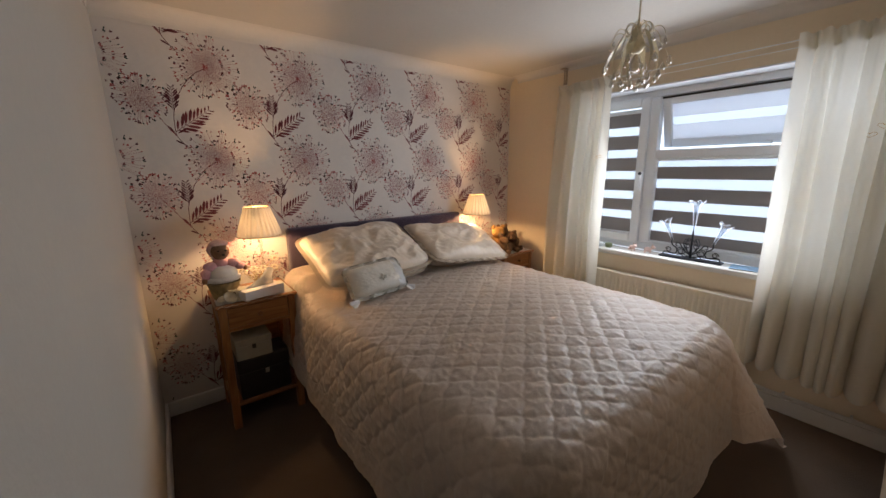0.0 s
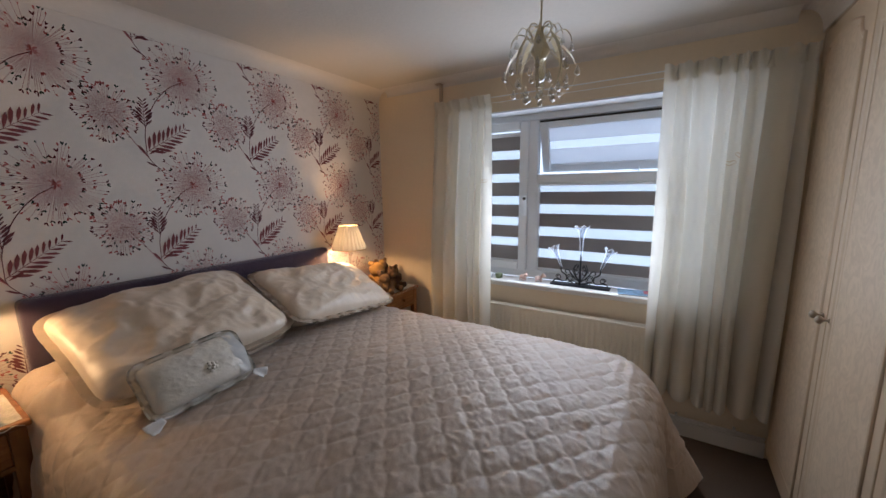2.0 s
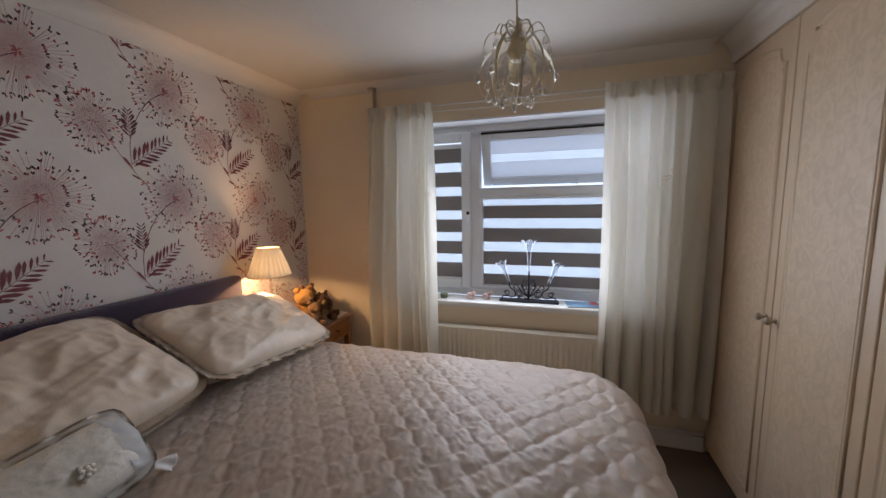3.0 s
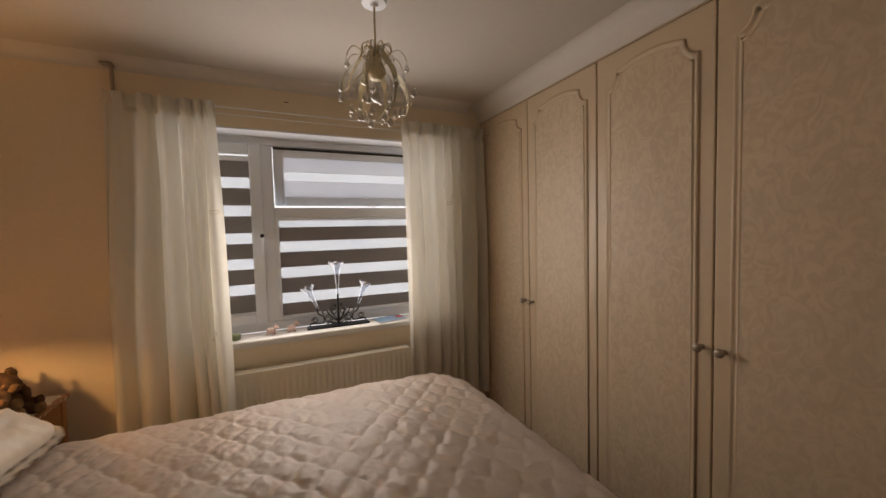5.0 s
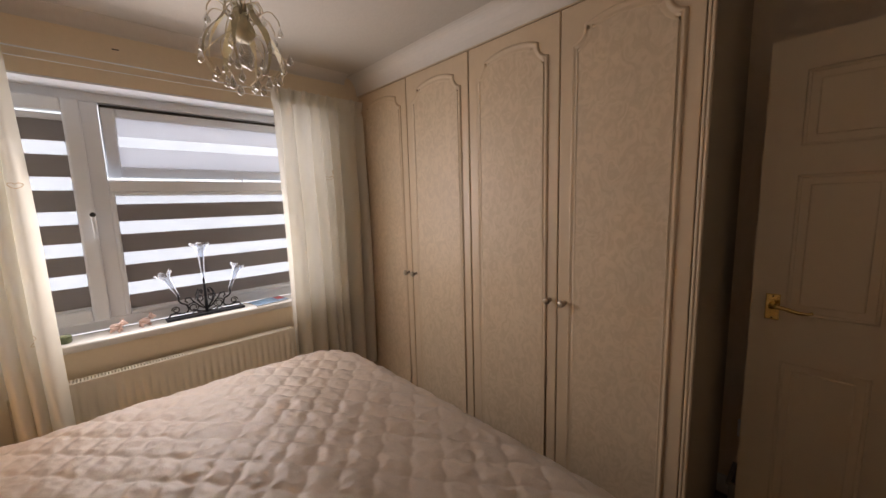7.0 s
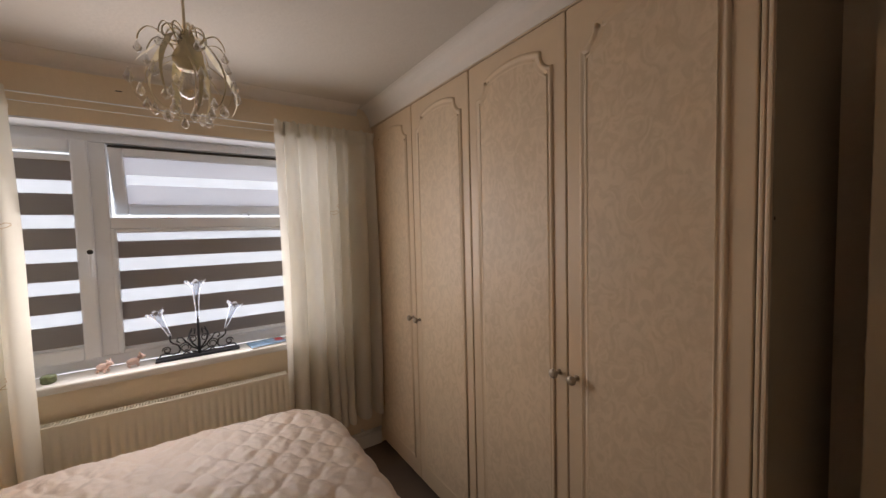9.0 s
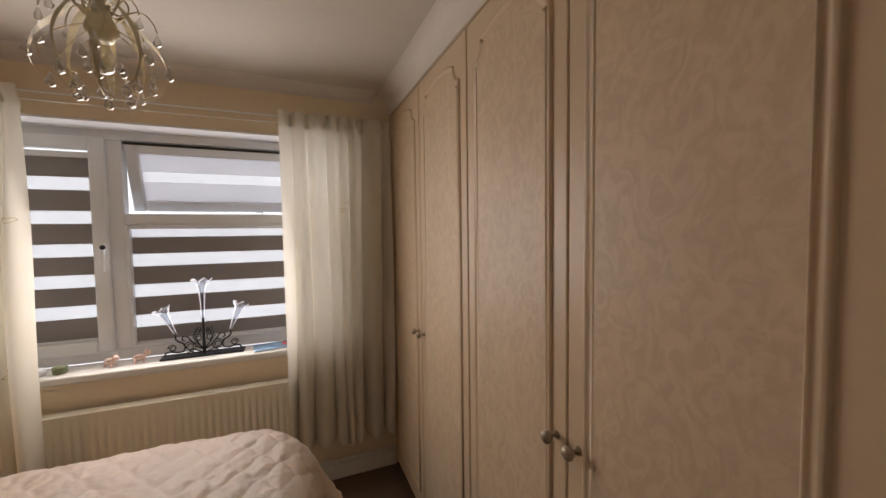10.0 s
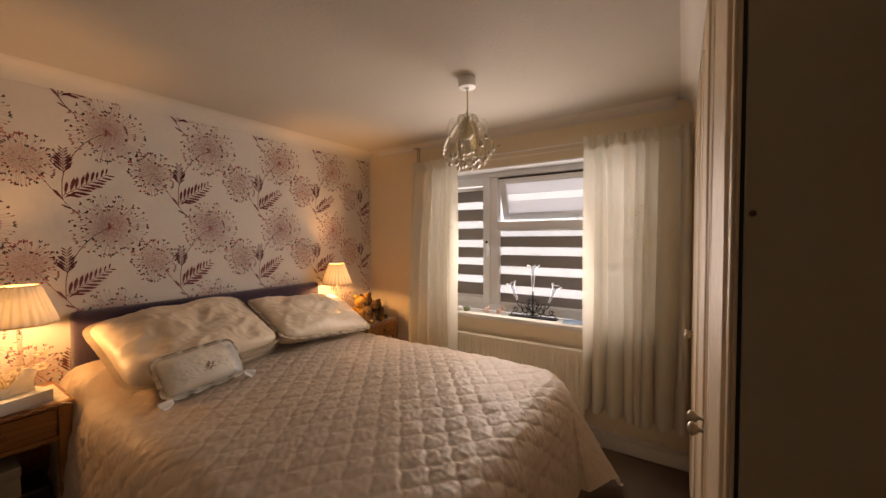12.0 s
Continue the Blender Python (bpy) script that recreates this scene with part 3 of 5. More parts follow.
def pillow(name, mat, w, h, t, m, label, frill=0.04, seed=0, crease=1.0):
    """A stuffed pillow with pulled corners and creases; a gathered frill as a part of its own."""
    ob = tagged(empty(name, m), label, name)
    bm = bmesh.new()
    nu, nv = 84, 60
    top, bot = {}, {}

    def edge_point(u, v):
        sx = u * w / 2 * (1 - 0.035 * (1 - v * v) * abs(u) ** 3 - 0.075 * abs(u) ** 3 * v ** 6)
        sy = v * h / 2 * (1 - 0.045 * (1 - u * u) * abs(v) ** 3 - 0.13 * abs(v) ** 3 * u ** 6)
        return sx, sy
    for i in range(nu + 1):
        for j in range(nv + 1):
            u, v = 2 * i / nu - 1, 2 * j / nv - 1
            sx, sy = edge_point(u, v)
            body = max(0.0, (1 - abs(u) ** 2.6)) ** 0.46 * max(0.0, (1 - abs(v) ** 2.6)) ** 0.46
            cr = noise.noise(Vector((u * 2.3 + seed, v * 2.1, seed * 3.1))) * 0.30 + noise.noise(Vector((u * 7 + seed, v * 3.5 + u * 2, 1.7))) * 0.06
            cr2 = abs(noise.noise(Vector((u * 3.5 - v * 2 + seed, v * 2 + u, 5.5)))) * 0.24
            pull = 0.022 * math.sin(11 * math.atan2(v, u) + seed) * min(1, (u * u + v * v)) ** 2
            fine = abs(noise.noise(Vector((u * 9 + v * 4 + seed, v * 5 - u * 2, 8.5)))) * 0.13 + abs(noise.noise(Vector((u * 4 - v * 11, v * 3 + seed, 2.5)))) * 0.10
            ht = t / 2 * body * (1 + crease * (cr - cr2 - fine + pull)) + 0.003
            top[i, j] = bm.verts.new((sx, sy, ht))
            rim = i in (0, nu) or j in (0, nv)
            bot[i, j] = top[i, j] if rim else bm.verts.new((sx, sy, -t / 2 * body * 0.8 - 0.003))
    for i in range(nu):
        for j in range(nv):
            bm.faces.new((top[i, j], top[i + 1, j], top[i + 1, j + 1], top[i, j + 1]))
            bm.faces.new((bot[i, j], bot[i, j + 1], bot[i + 1, j + 1], bot[i + 1, j]))
    part("cover", bm, mat, ob, smooth=True)
    if frill:
        n = 260
        bm = bmesh.new()
        rows = []
        for k in range(n):
            s = k / n * 4
            e, f = int(s), 2 * (s - int(s)) - 1
            u, v = ((f, -1), (1, f), (-f, 1), (-1, -f))[e]
            x, y = edge_point(u, v)
            d = Vector((u / (w / 2), v / (h / 2), 0))
            d = Vector((u ** 5, v ** 5, 0)).normalized()
            a = k * 2 * math.pi * round(46 * (w + h)) / n / 1.6
            rows.append([bm.verts.new(Vector((x, y, 0.003)) - d * 0.004)] + [bm.verts.new(Vector((x, y, 0.003 + 0.06 * frill * q * math.sin(a + 0.7 * math.sin(k * 0.37 + seed)))) + d * frill * q) for q in (0.5, 1.0)])
        for k in range(n):
            a, b = rows[k], rows[(k + 1) % n]
            for q in range(2):
                bm.faces.new((a[q], a[q + 1], b[q + 1], b[q]))
        part("frill", thicken(bm, 0.002), mat, ob, "gathered frill", True)
    return ob


pillow("pillow", M_PILLOW, 0.58, 0.46, 0.16, pose(1.30, 2.40, 0.81, 4, -3, 2), "lower champagne satin pillow against the headboard", 0.02, 7)
pillow("pillow", M_PILLOW, 0.66, 0.46, 0.17, pose(1.95, 2.45, 0.83, 8, 3, -2), "lower champagne satin pillow against the headboard", 0, 9)
pillow("pillow", M_PILLOW, 0.75, 0.57, 0.21, pose(1.205, 2.39, 0.945, 24, -4, 2), "plump champagne satin pillow with a gathered frill", 0.028, 1, 0.95)
pillow("pillow", M_PILLOW, 0.78, 0.48, 0.20, pose(1.975, 2.345, 0.915, 25, 7, 3), "creased champagne satin pillow with a gathered frill", 0.030, 4, 0.95)
cushion = pillow("cushion", M_CUSHION, 0.34, 0.19, 0.10, pose(1.105, 2.065, 0.85, 50, -4, 1), "small ivory satin cushion with white ends and a rosette", 0.022, 12, 0.35)
M_WHITESATIN = material("white_satin", (0.80, 0.79, 0.77), 0.32, var=0.04, scale=20, sheen=0.2)
bm = grid_mesh(lambda u, v: Vector((0.118 + u * 0.060 * (1 - 0.25 * abs(2 * v - 1)), (v - 0.5) * 0.185, 0.056 * max(0.0, 1 - abs(2 * v - 1) ** 2.6) ** 0.55 * max(0.05, 1 - abs(0.118 + u * 0.06) / 0.185) ** 0.5 + 0.008 + 0.002 * math.sin(v * 16 + u * 5))), 12, 40)
part("satin_end", thicken(bm, 0.002), M_WHITESATIN, cushion, "white satin end panel", True)
for x, y, turn in ((0.165, -0.10, -35), (-0.15, -0.105, 200)):
    bm = grid_mesh(lambda u, v: Vector((0.055 * u, (v - 0.5) * (0.02 + 0.035 * u), 0.006 + 0.006 * math.sin(v * 7 + u * 3) * u)), 10, 10)
    bmesh.ops.transform(bm, matrix=pose(x, y, 0.0, 0, 0, turn), verts=bm.verts)
    part("ribbon_tail", thicken(bm, 0.002), M_WHITESATIN, cushion, "white satin ribbon tail", True)
bm = bmesh.new()
for k in range(9):
    a = k * 2.4
    r = 0.006 + 0.0016 * k
    add_ball(bm, (0.03 + r * math.cos(a), -0.02 + r * math.sin(a), 0.058 - 0.0008 * k), 0.008, 1, (1, 1, 0.5))
part("rosette", bm, M_CUSHION, cushion, "small satin rosette", True)

# ==== the window ====
M_GLASSPANE = glass("window_glass", (0.97, 0.99, 1.0), 0.0, 1.3)
M_BACKDROP = bpy.data.materials.new("overcast_distance")
M_BACKDROP.use_nodes = True
bn = M_BACKDROP.node_tree.nodes["Principled BSDF"]
bn.inputs["Base Color"].default_value = (0, 0, 0, 1)
bn.inputs["Emission Color"].default_value = (0.76, 0.88, 1.0, 1)
bn.inputs["Emission Strength"].default_value = 2.0
tagged(finish(box((12.0, -25, -8), (12.1, 25, 30)), "backdrop", M_BACKDROP), "plain white overcast sky outside the window", "sky", kind="structure")

window = tagged(empty("window_1", pose(3.2, 1.2, 0.8)), "white plastic window with an open top vent", "window", kind="structure")


def wpart(name, bm, mat, label="", smooth=False, parent=None):
    ob = part(name, bm, mat, parent or window, label, smooth)
    if not parent:
        ob.matrix_parent_inverse = window.matrix_world.inverted()
    return ob


def frame_bars(bm, x0, x1, y0, y1, z0, z1, w, bevel=0.006):
    add_box(bm, (x0, y0, z0), (x1, y0 + w, z1), bevel)
    add_box(bm, (x0, y1 - w, z0), (x1, y1, z1), bevel)
    add_box(bm, (x0, y0 + w - 0.001, z0), (x1, y1 - w + 0.001, z0 + w), bevel)
    add_box(bm, (x0, y0 + w - 0.001, z1 - w), (x1, y1 - w + 0.001, z1), bevel)


WY0, WY1, WZ0, WZ1 = 0.30, 1.98, 0.835, 2.04
bm = bmesh.new()
frame_bars(bm, 3.17, 3.24, WY0, WY1, WZ0, WZ1, 0.055)
add_box(bm, (3.17, 1.447, WZ0 + 0.055), (3.24, 1.515, WZ1 - 0.055), 0.006)
add_box(bm, (3.17, WY0 + 0.055, 1.545), (3.24, 1.447, 1.605), 0.006)
wpart("window_frame", bm, M_UPVC)
bm = bmesh.new()                                   # bead round the fixed pane
frame_bars(bm, 3.163, 3.20, WY0 + 0.055, 1.449, 0.89, 1.546, 0.022, 0.008)
wpart("glazing_bead", bm, M_UPVC)
bm = bmesh.new()
frame_bars(bm, 3.148, 3.205, 1.512, 1.945, 0.885, 1.99, 0.066, 0.010)
sash = wpart("casement_sash", bm, M_UPVC)
wpart("pane", box((3.196, 1.576, 0.95), (3.200, 1.88, 1.925)), M_GLASSPANE).visible_shadow = False
wpart("pane", box((3.206, WY0 + 0.07, 0.905), (3.210, 1.43, 1.53)), M_GLASSPANE).visible_shadow = False
bm = box((3.132, 1.512, 1.395), (3.15, 1.532, 1.455), 0.004)
add_tube(bm, [(3.13, 1.522, 1.43), (3.115, 1.522, 1.428), (3.108, 1.522, 1.40), (3.106, 1.522, 1.34), (3.107, 1.521, 1.31)], 0.007, 8)
h = wpart("handle", bm, M_UPVC, "white casement handle", True)
part("lock_button", lathe([(0.012, 0), (0.012, -0.006), (0.008, -0.008)], (3.113, 1.522, 1.432), 12, "X"), M_BLACK, h).matrix_parent_inverse = Matrix()
# the top vent, hinged along its head and pushed open at the bottom
vent = part("vent_sash", bmesh.new(), M_UPVC, window, "top-hung vent sash, pushed open")
vent.matrix_parent_inverse = window.matrix_world.inverted()
vent.matrix_world = pose(3.19, 0, 1.985, 0, -17, 0)
bm = bmesh.new()
frame_bars(bm, -0.02, 0.035, WY0 + 0.058, 1.443, -0.375, 0.0, 0.060, 0.010)
bm.to_mesh(vent.data)
bm.free()
vp = part("pane", box((0.005, WY0 + 0.1, -0.33), (0.009, 1.395, -0.045)), M_GLASSPANE, vent)
vp.visible_shadow = False
part("gasket", box((-0.0235, WY0 + 0.06, -0.013), (-0.0205, 1.44, 0.0)), M_DARK, vent, "black rubber gasket")
bm = box((-0.034, 0.80, -0.372), (-0.02, 0.84, -0.355), 0.003)
add_tube(bm, [(-0.03, 0.80, -0.36), (-0.05, 0.80, -0.362), (-0.075, 0.80, -0.385)], 0.004, 6)
part("stay", bm, M_UPVC, vent, "casement stay")
# reveal linings and sill
bm = bmesh.new()
add_box(bm, (EAST + 0.002, 0.3005, 2.030), (3.169, 1.9795, 2.0395), 0.002)
add_box(bm, (EAST + 0.002, 0.3005, 0.836), (3.169, 0.310, 2.0295), 0.002)
add_box(bm, (EAST + 0.002, 1.970, 0.836), (3.169, 1.9795, 2.0295), 0.002)
tagged(finish(bm, "trim", M_UPVC), "white lining of the window reveal", "trim", kind="structure")
bm = bmesh.new()
add_box(bm, (EAST - 0.024, 0.26, 0.795), (3.172, 2.02, 0.835), 0.012, 3)
tagged(finish(bm, "window_sill", M_GLOSS, smooth=False), "white gloss painted window sill", "window sill", kind="structure")


def blind(name, y0, y1, z0, z1, x, tops, height, label, opaque, m=None):
    """A day-and-night blind: sheer bands alternate with opaque ones."""
    ob = empty(name, m or pose(x, (y0 + y1) / 2, z1))
    tagged(ob, label, "blind", "window blinds")
    inv = ob.matrix_world.inverted() if not m else Matrix()
    xs = 0 if m else x

    def put(nm, bm, mt):
        part(nm, bm, mt, ob).matrix_parent_inverse = inv
    edges = []
    last = z1
    for t in tops:
        if last - t > 0.004:
            edges.append((t, last, opaque, "opaque_band"))
        edges.append((t - height, t, M_SHEER, "sheer_band"))
        last = t - height
    edges.append((z0, last, opaque, "opaque_band"))
    for a, b, mt, nm in edges:
        put(nm, box((xs, y0, max(a, z0)), (xs + 0.0015, y1, min(b, z1))), mt)
    put("cassette", box((xs - 0.012, y0 - 0.004, z1), (xs + 0.012, y1 + 0.004, z1 + 0.03), 0.005), M_UPVC)
    put("bottom_rail", box((xs - 0.004, y0, z0 - 0.012), (xs + 0.005, y1, z0), 0.003), M_UPVC)
    return ob


M_PALEBAND = translucent("pale_blind_band", (0.92, 0.92, 0.94), (0.94, 0.94, 0.97), 0.72)
blind("window_blind", 1.574, 1.884, 0.962, 1.885, 3.185, (1.788, 1.618, 1.450, 1.292, 1.134), 0.065, "striped day-and-night blind fixed to the casement", M_OPAQUE)
blind("window_blind", WY0 + 0.078, 1.428, 0.918, 1.538, 3.19, (1.548, 1.391, 1.226, 1.062), 0.068, "striped day-and-night blind fixed to the large pane", M_OPAQUE)
vb = blind("window_blind", WY0 + 0.105, 1.39, -0.325, -0.06, 0, (-0.155,), 0.055, "pale day-and-night blind in the open vent", M_PALEBAND, pose(3.185, 0, 1.985, 0, -17, 0))

# ==== curtains and rail ====


M_GOLD = material("gold_embroidery", (0.55, 0.36, 0.14), 0.5, var=0.1, scale=90)


def curtain(name, y0, y1, spread, z0, z1, folds, seed, forward, motifs, label):
    """A gathered sheer curtain: pleated heading, tube-like folds that deepen downwards, uneven hem, a few stitched hearts."""
    rnd = random.Random(seed)
    dep = [rnd.uniform(0.72, 1.04) for _ in range(folds + 3)]
    pitch = (y1 - y0) / folds

    def fn(u, v):
        low = 1 - v
        zz = z0 + (z1 - z0) * v
        s = u * folds + 0.30 * math.sin(u * 6.9 + seed) + 0.16 * math.sin(u * 15.1 + 2 * seed) + 0.07 * math.sin(u * 5.3 + low * 2.6 + seed) * low
        k = max(0, min(folds + 1, int(s + 1)))
        f = smooth01(s + 1 - int(s + 1))
        deep = dep[k] * (1 - f) + dep[min(folds + 2, k + 1)] * f
        a = 2 * math.pi * s
        body = smooth01(low * 2.2)
        amp = (0.024 + 0.031 * body) * deep
        y = y0 + (y1 - y0) * u + (u - 0.5) * spread * low + 0.010 * math.sin(u * 9 + low * 3 + seed) * low
        y += (0.05 + 0.13 * body) * pitch * math.sin(a)
        x = 2.925 - amp * math.cos(a) - forward * smooth01(low * 1.5) + 0.003 * math.sin(2.6 * a + seed + 2 * low) * (1 - 0.6 * body)
        x += 0.016 * math.exp(-((v - 0.962) / 0.010) ** 2)
        if v > 0.962:
            top = (v - 0.962) / 0.038
            x += 0.018 * math.sin(2 * a + seed) * top - 0.012 * top
            zz += 0.010 * math.sin(2 * a + seed) * top
        zz += (-0.016 * math.cos(a) + 0.014 * math.sin(u * 5 + seed)) * max(0, 1 - v * 6)
        return Vector((x, y, zz))

    ob = empty(name, pose(2.925, (y0 + y1) / 2, z1))
    inv = ob.matrix_world.inverted()
    part("cloth", grid_mesh(fn, folds * 40, 80), M_CURTAIN, ob, smooth=True).matrix_parent_inverse = inv
    part("heading_tape", box((2.948, y0 + 0.01, z1 - 0.075), (2.950, y1 - 0.01, z1 - 0.02)), M_CURTAIN, ob).matrix_parent_inverse = inv
    for u, z in motifs:
        v = (z - z0) / (z1 - z0)
        bm = bmesh.new()
        for sg in (1, -1):
            add_tube(bm, [fn(u + sg * p * 0.011 / (y1 - y0), v + q * 0.012 / (z1 - z0)) - Vector((0.003, 0, 0)) for p, q in ((0, 0.35), (0.35, 0.9), (0.85, 0.8), (1.0, 0.25), (0.6, -0.5), (0, -1.1))], 0.0012, 5)
        part("embroidered_heart", bm, M_GOLD, ob, "small gold heart stitched on the cloth").matrix_parent_inverse = inv
    return tagged(ob, label, "curtain", "pair of curtains")


curtain("curtain", 0.085, 0.69, -0.03, 0.282, 2.145, 7, 3, 0.0, ((0.42, 1.66), (0.45, 1.62)), "cream sheer curtain with a gathered heading, hanging full length")
curtain("curtain", 1.715, 2.165, 0.07, 0.262, 2.14, 6, 5, 0.062, ((0.06, 1.56), (0.10, 0.93), (0.13, 0.90)), "cream sheer curtain drawn back, with a gathered heading")
bm = tube([(2.955, 0.10, 2.130), (2.955, 1.1, 2.127), (2.955, 2.15, 2.132)], 0.0035, 8)
rail = finish(bm, "curtain_rail", M_UPVC)
tagged(rail, "thin white curtain wire above the window", "curtain rail")
part("lower_wire", tube([(2.965, 0.10, 2.098), (2.965, 1.1, 2.092), (2.965, 2.15, 2.098)], 0.002, 6), M_UPVC, rail)
bm = bmesh.new()
add_box(bm, (2.945, 2.130, 2.278), (2.999, 2.178, 2.288), 0.003)
add_box(bm, (2.984, 2.138, 2.130), (2.998, 2.152, 2.280), 0.003)
add_box(bm, (2.947, 2.132, 2.13), (2.956, 2.140, 2.280), 0.002)
tagged(finish(bm, "curtain_bracket", M_KNOB), "grey-brown metal curtain bracket on the wall", "bracket")
tagged(finish(box((2.997, 1.345, 2.203), (3.0005, 1.37, 2.207)), "wall_mark", M_DARK), "small dark scuffs on the wall", "mark", kind="structure")

# ==== radiator and pipes ====
radiator = tagged(empty("radiator", pose(2.93, 1.29, 0.13)), "cream ribbed panel radiator under the window", "radiator")
inv = radiator.matrix_world.inverted()
RY0, RY1, RZ0, RZ1 = 0.675, 1.90, 0.13, 0.676


def rad_face(u, v):
    y = RY0 + (RY1 - RY0) * u
    rib = 0.5 - 0.5 * math.cos(2 * math.pi * y / 0.0333)
    edge = min(1, min(u, 1 - u) * 60) * min(1, max(0, min(v - 0.05, 0.95 - v)) * 25)
    return Vector((2.905 - 0.007 * rib ** 0.6 * edge, y, RZ0 + (RZ1 - RZ0) * v))


for nm, bm in (("front_panel", grid_mesh(rad_face, 296, 16)), ("body", box((2.9055, RY0, RZ0), (2.956, RY1, RZ1 - 0.10), 0.006)), ("back_panel", box((2.957, RY0, RZ0), (2.962, RY1, RZ1 - 0.013), 0.002))):
    part(nm, bm, M_RAD, radiator, smooth=nm == "front_panel").matrix_parent_inverse = inv
bm = bmesh.new()
for i in range(100):
    y = RY0 + 0.008 + i * (RY1 - RY0 - 0.016) / 100
    add_box(bm, (2.912, y, RZ1 - 0.012), (2.958, y + 0.006, RZ1))
add_box(bm, (2.904, RY0, RZ1 - 0.013), (2.912, RY1, RZ1 + 0.001), 0.002)
add_box(bm, (2.958, RY0, RZ1 - 0.013), (2.965, RY1, RZ1 + 0.001), 0.002)
part("top_grille", bm, M_RAD, radiator).matrix_parent_inverse = inv
# fins coloured near black in place of the shade under the grille
bm = bmesh.new()
for i in range(50):
    y = RY0 + 0.012 + i * (RY1 - RY0 - 0.024) / 50
    add_box(bm, (2.913, y, RZ1 - 0.099), (2.956, y + 0.017, RZ1 - 0.022))
part("convector_fins", bm, material("shade_dark_fins", (0.10, 0.085, 0.065), 0.8), radiator, "convector fins coloured dark for the shade inside the radiator").matrix_parent_inverse = inv
for y in (RY0 + 0.15, RY1 - 0.15):
    part("wall_bracket", box((2.962, y, 0.3), (2.999, y + 0.03, 0.6), 0.002), M_RAD, radiator).matrix_parent_inverse = inv
for x, z in ((2.965, 0.130), (2.978, 0.112)):
    bm = tube([(x, FRONT + 0.01, z), (x, 0.3, z), (x, 0.55, z), (x, 0.66, z + 0.01), (x - 0.03, 0.675, z + 0.06)], 0.0075, 10)
    pipe = tagged(finish(bm, "heating_pipe", M_GLOSS, smooth=True), "white painted heating pipe above the skirting", "pipe", "pair of heating pipes")
    for y in (0.2, 0.48):
        part("pipe_clip", box((x, y, z - 0.012), (2.999, y + 0.012, z + 0.012), 0.003), M_GLOSS, pipe)

# ==== things on the sill ====
SILL = 0.835


def trumpet(parent, base, lean_y, length, r_top, seed):
    """A fluted glass trumpet vase with a frilled lip."""
    rnd = random.Random(seed)
    k1 = rnd.uniform(0, 6)
    outer = [(0.006, 0.0), (0.008, 0.02 * length / 0.16), (0.010, 0.3 * length), (0.0135, 0.55 * length), (0.019, 0.78 * length), (0.028, 0.92 * length), (r_top, length)]
    inner = [(r - 0.0018, h) for r, h in reversed(outer)][:-1] + [(0.003, 0.012)]
    bm = bmesh.new()
    n0 = len(outer)

    def rip(a, k):
        w = 1.0 if k in (n0 - 1, n0) else (0.45 if k in (n0 - 2, n0 + 1) else 0)
        return 1 + w * 0.16 * math.sin(5 * a + k1)
    rings = add_lathe(bm, outer + inner, (0, 0, 0), 30, "Z", rip)
    for k in (n0 - 1, n0):
        for i, v in enumerate(rings[k]):
            v.co.z += 0.010 * math.sin(5 * 2 * math.pi * i / 30 + k1 + 1)
    bmesh.ops.transform(bm, matrix=pose(*base, lean_y, 0, 0), verts=bm.verts)
    part("trumpet_vase", bm, M_VASE, parent, "clear glass trumpet with a frilled lip", True)


ep = tagged(empty("epergne", pose(3.075, 1.10, SILL)), "dark iron table centrepiece with three clear glass trumpets", "centrepiece")
bm = box((-0.035, -0.195, 0.0), (0.035, 0.195, 0.012), 0.005)
part("tray", bm, M_IRON, ep)
part("stem", tube([(0, 0, 0.01), (0, 0, 0.1), (0, 0, 0.215)], 0.006, 10, lambda k: 1.5 - 0.6 * k), M_IRON, ep, smooth=True)
for sgn in (1, -1):
    bm = bmesh.new()
    add_tube(bm, [(0, sgn * y, z) for y, z in ((0.18, 0.014), (0.172, 0.032), (0.15, 0.036), (0.12, 0.028), (0.095, 0.03), (0.085, 0.05), (0.095, 0.075), (0.115, 0.085), (0.128, 0.1), (0.128, 0.135))], 0.0045, 7)
    add_tube(bm, [(0, sgn * y, z) for y, z in ((0.0, 0.03), (0.03, 0.05), (0.06, 0.085), (0.075, 0.11), (0.095, 0.112), (0.1, 0.095), (0.088, 0.085))], 0.0038, 7)
    part("scroll_arm", bm, M_IRON, ep, smooth=True)
    for dx in (-0.022, 0.022):
        bm = bmesh.new()
        add_tube(bm, [(dx * k, sgn * y, z) for k, y, z in ((0, 0.006, 0.04), (0.5, 0.03, 0.07), (1, 0.045, 0.115), (1.1, 0.03, 0.15), (0.8, 0.015, 0.145), (0.7, 0.02, 0.125))], 0.0032, 6)
        add_tube(bm, [(dx * k, sgn * y, z) for k, y, z in ((0, 0.0, 0.02), (0.8, 0.03, 0.02), (1.2, 0.06, 0.035), (1.1, 0.075, 0.025))], 0.0032, 6)
        part("leaf_scroll", bm, M_IRON, ep, smooth=True)
for sgn in (1, -1):
    for y0, z0, r0, turns in ((0.062, 0.052, 0.030, 1.6), (0.030, 0.095, 0.022, 1.4), (0.145, 0.052, 0.020, 1.3)):
        pts = [(0.004, sgn * (y0 + r0 * (1 - 0.6 * k / 20) * math.cos(k / 20 * turns * 6.283)), z0 + r0 * (1 - 0.6 * k / 20) * math.sin(k / 20 * turns * 6.283)) for k in range(21)]
        part("scroll", tube(pts, 0.0030, 6), M_IRON, ep, smooth=True)
trumpet(ep, (0, 0, 0.205), 0, 0.205, 0.046, 1)
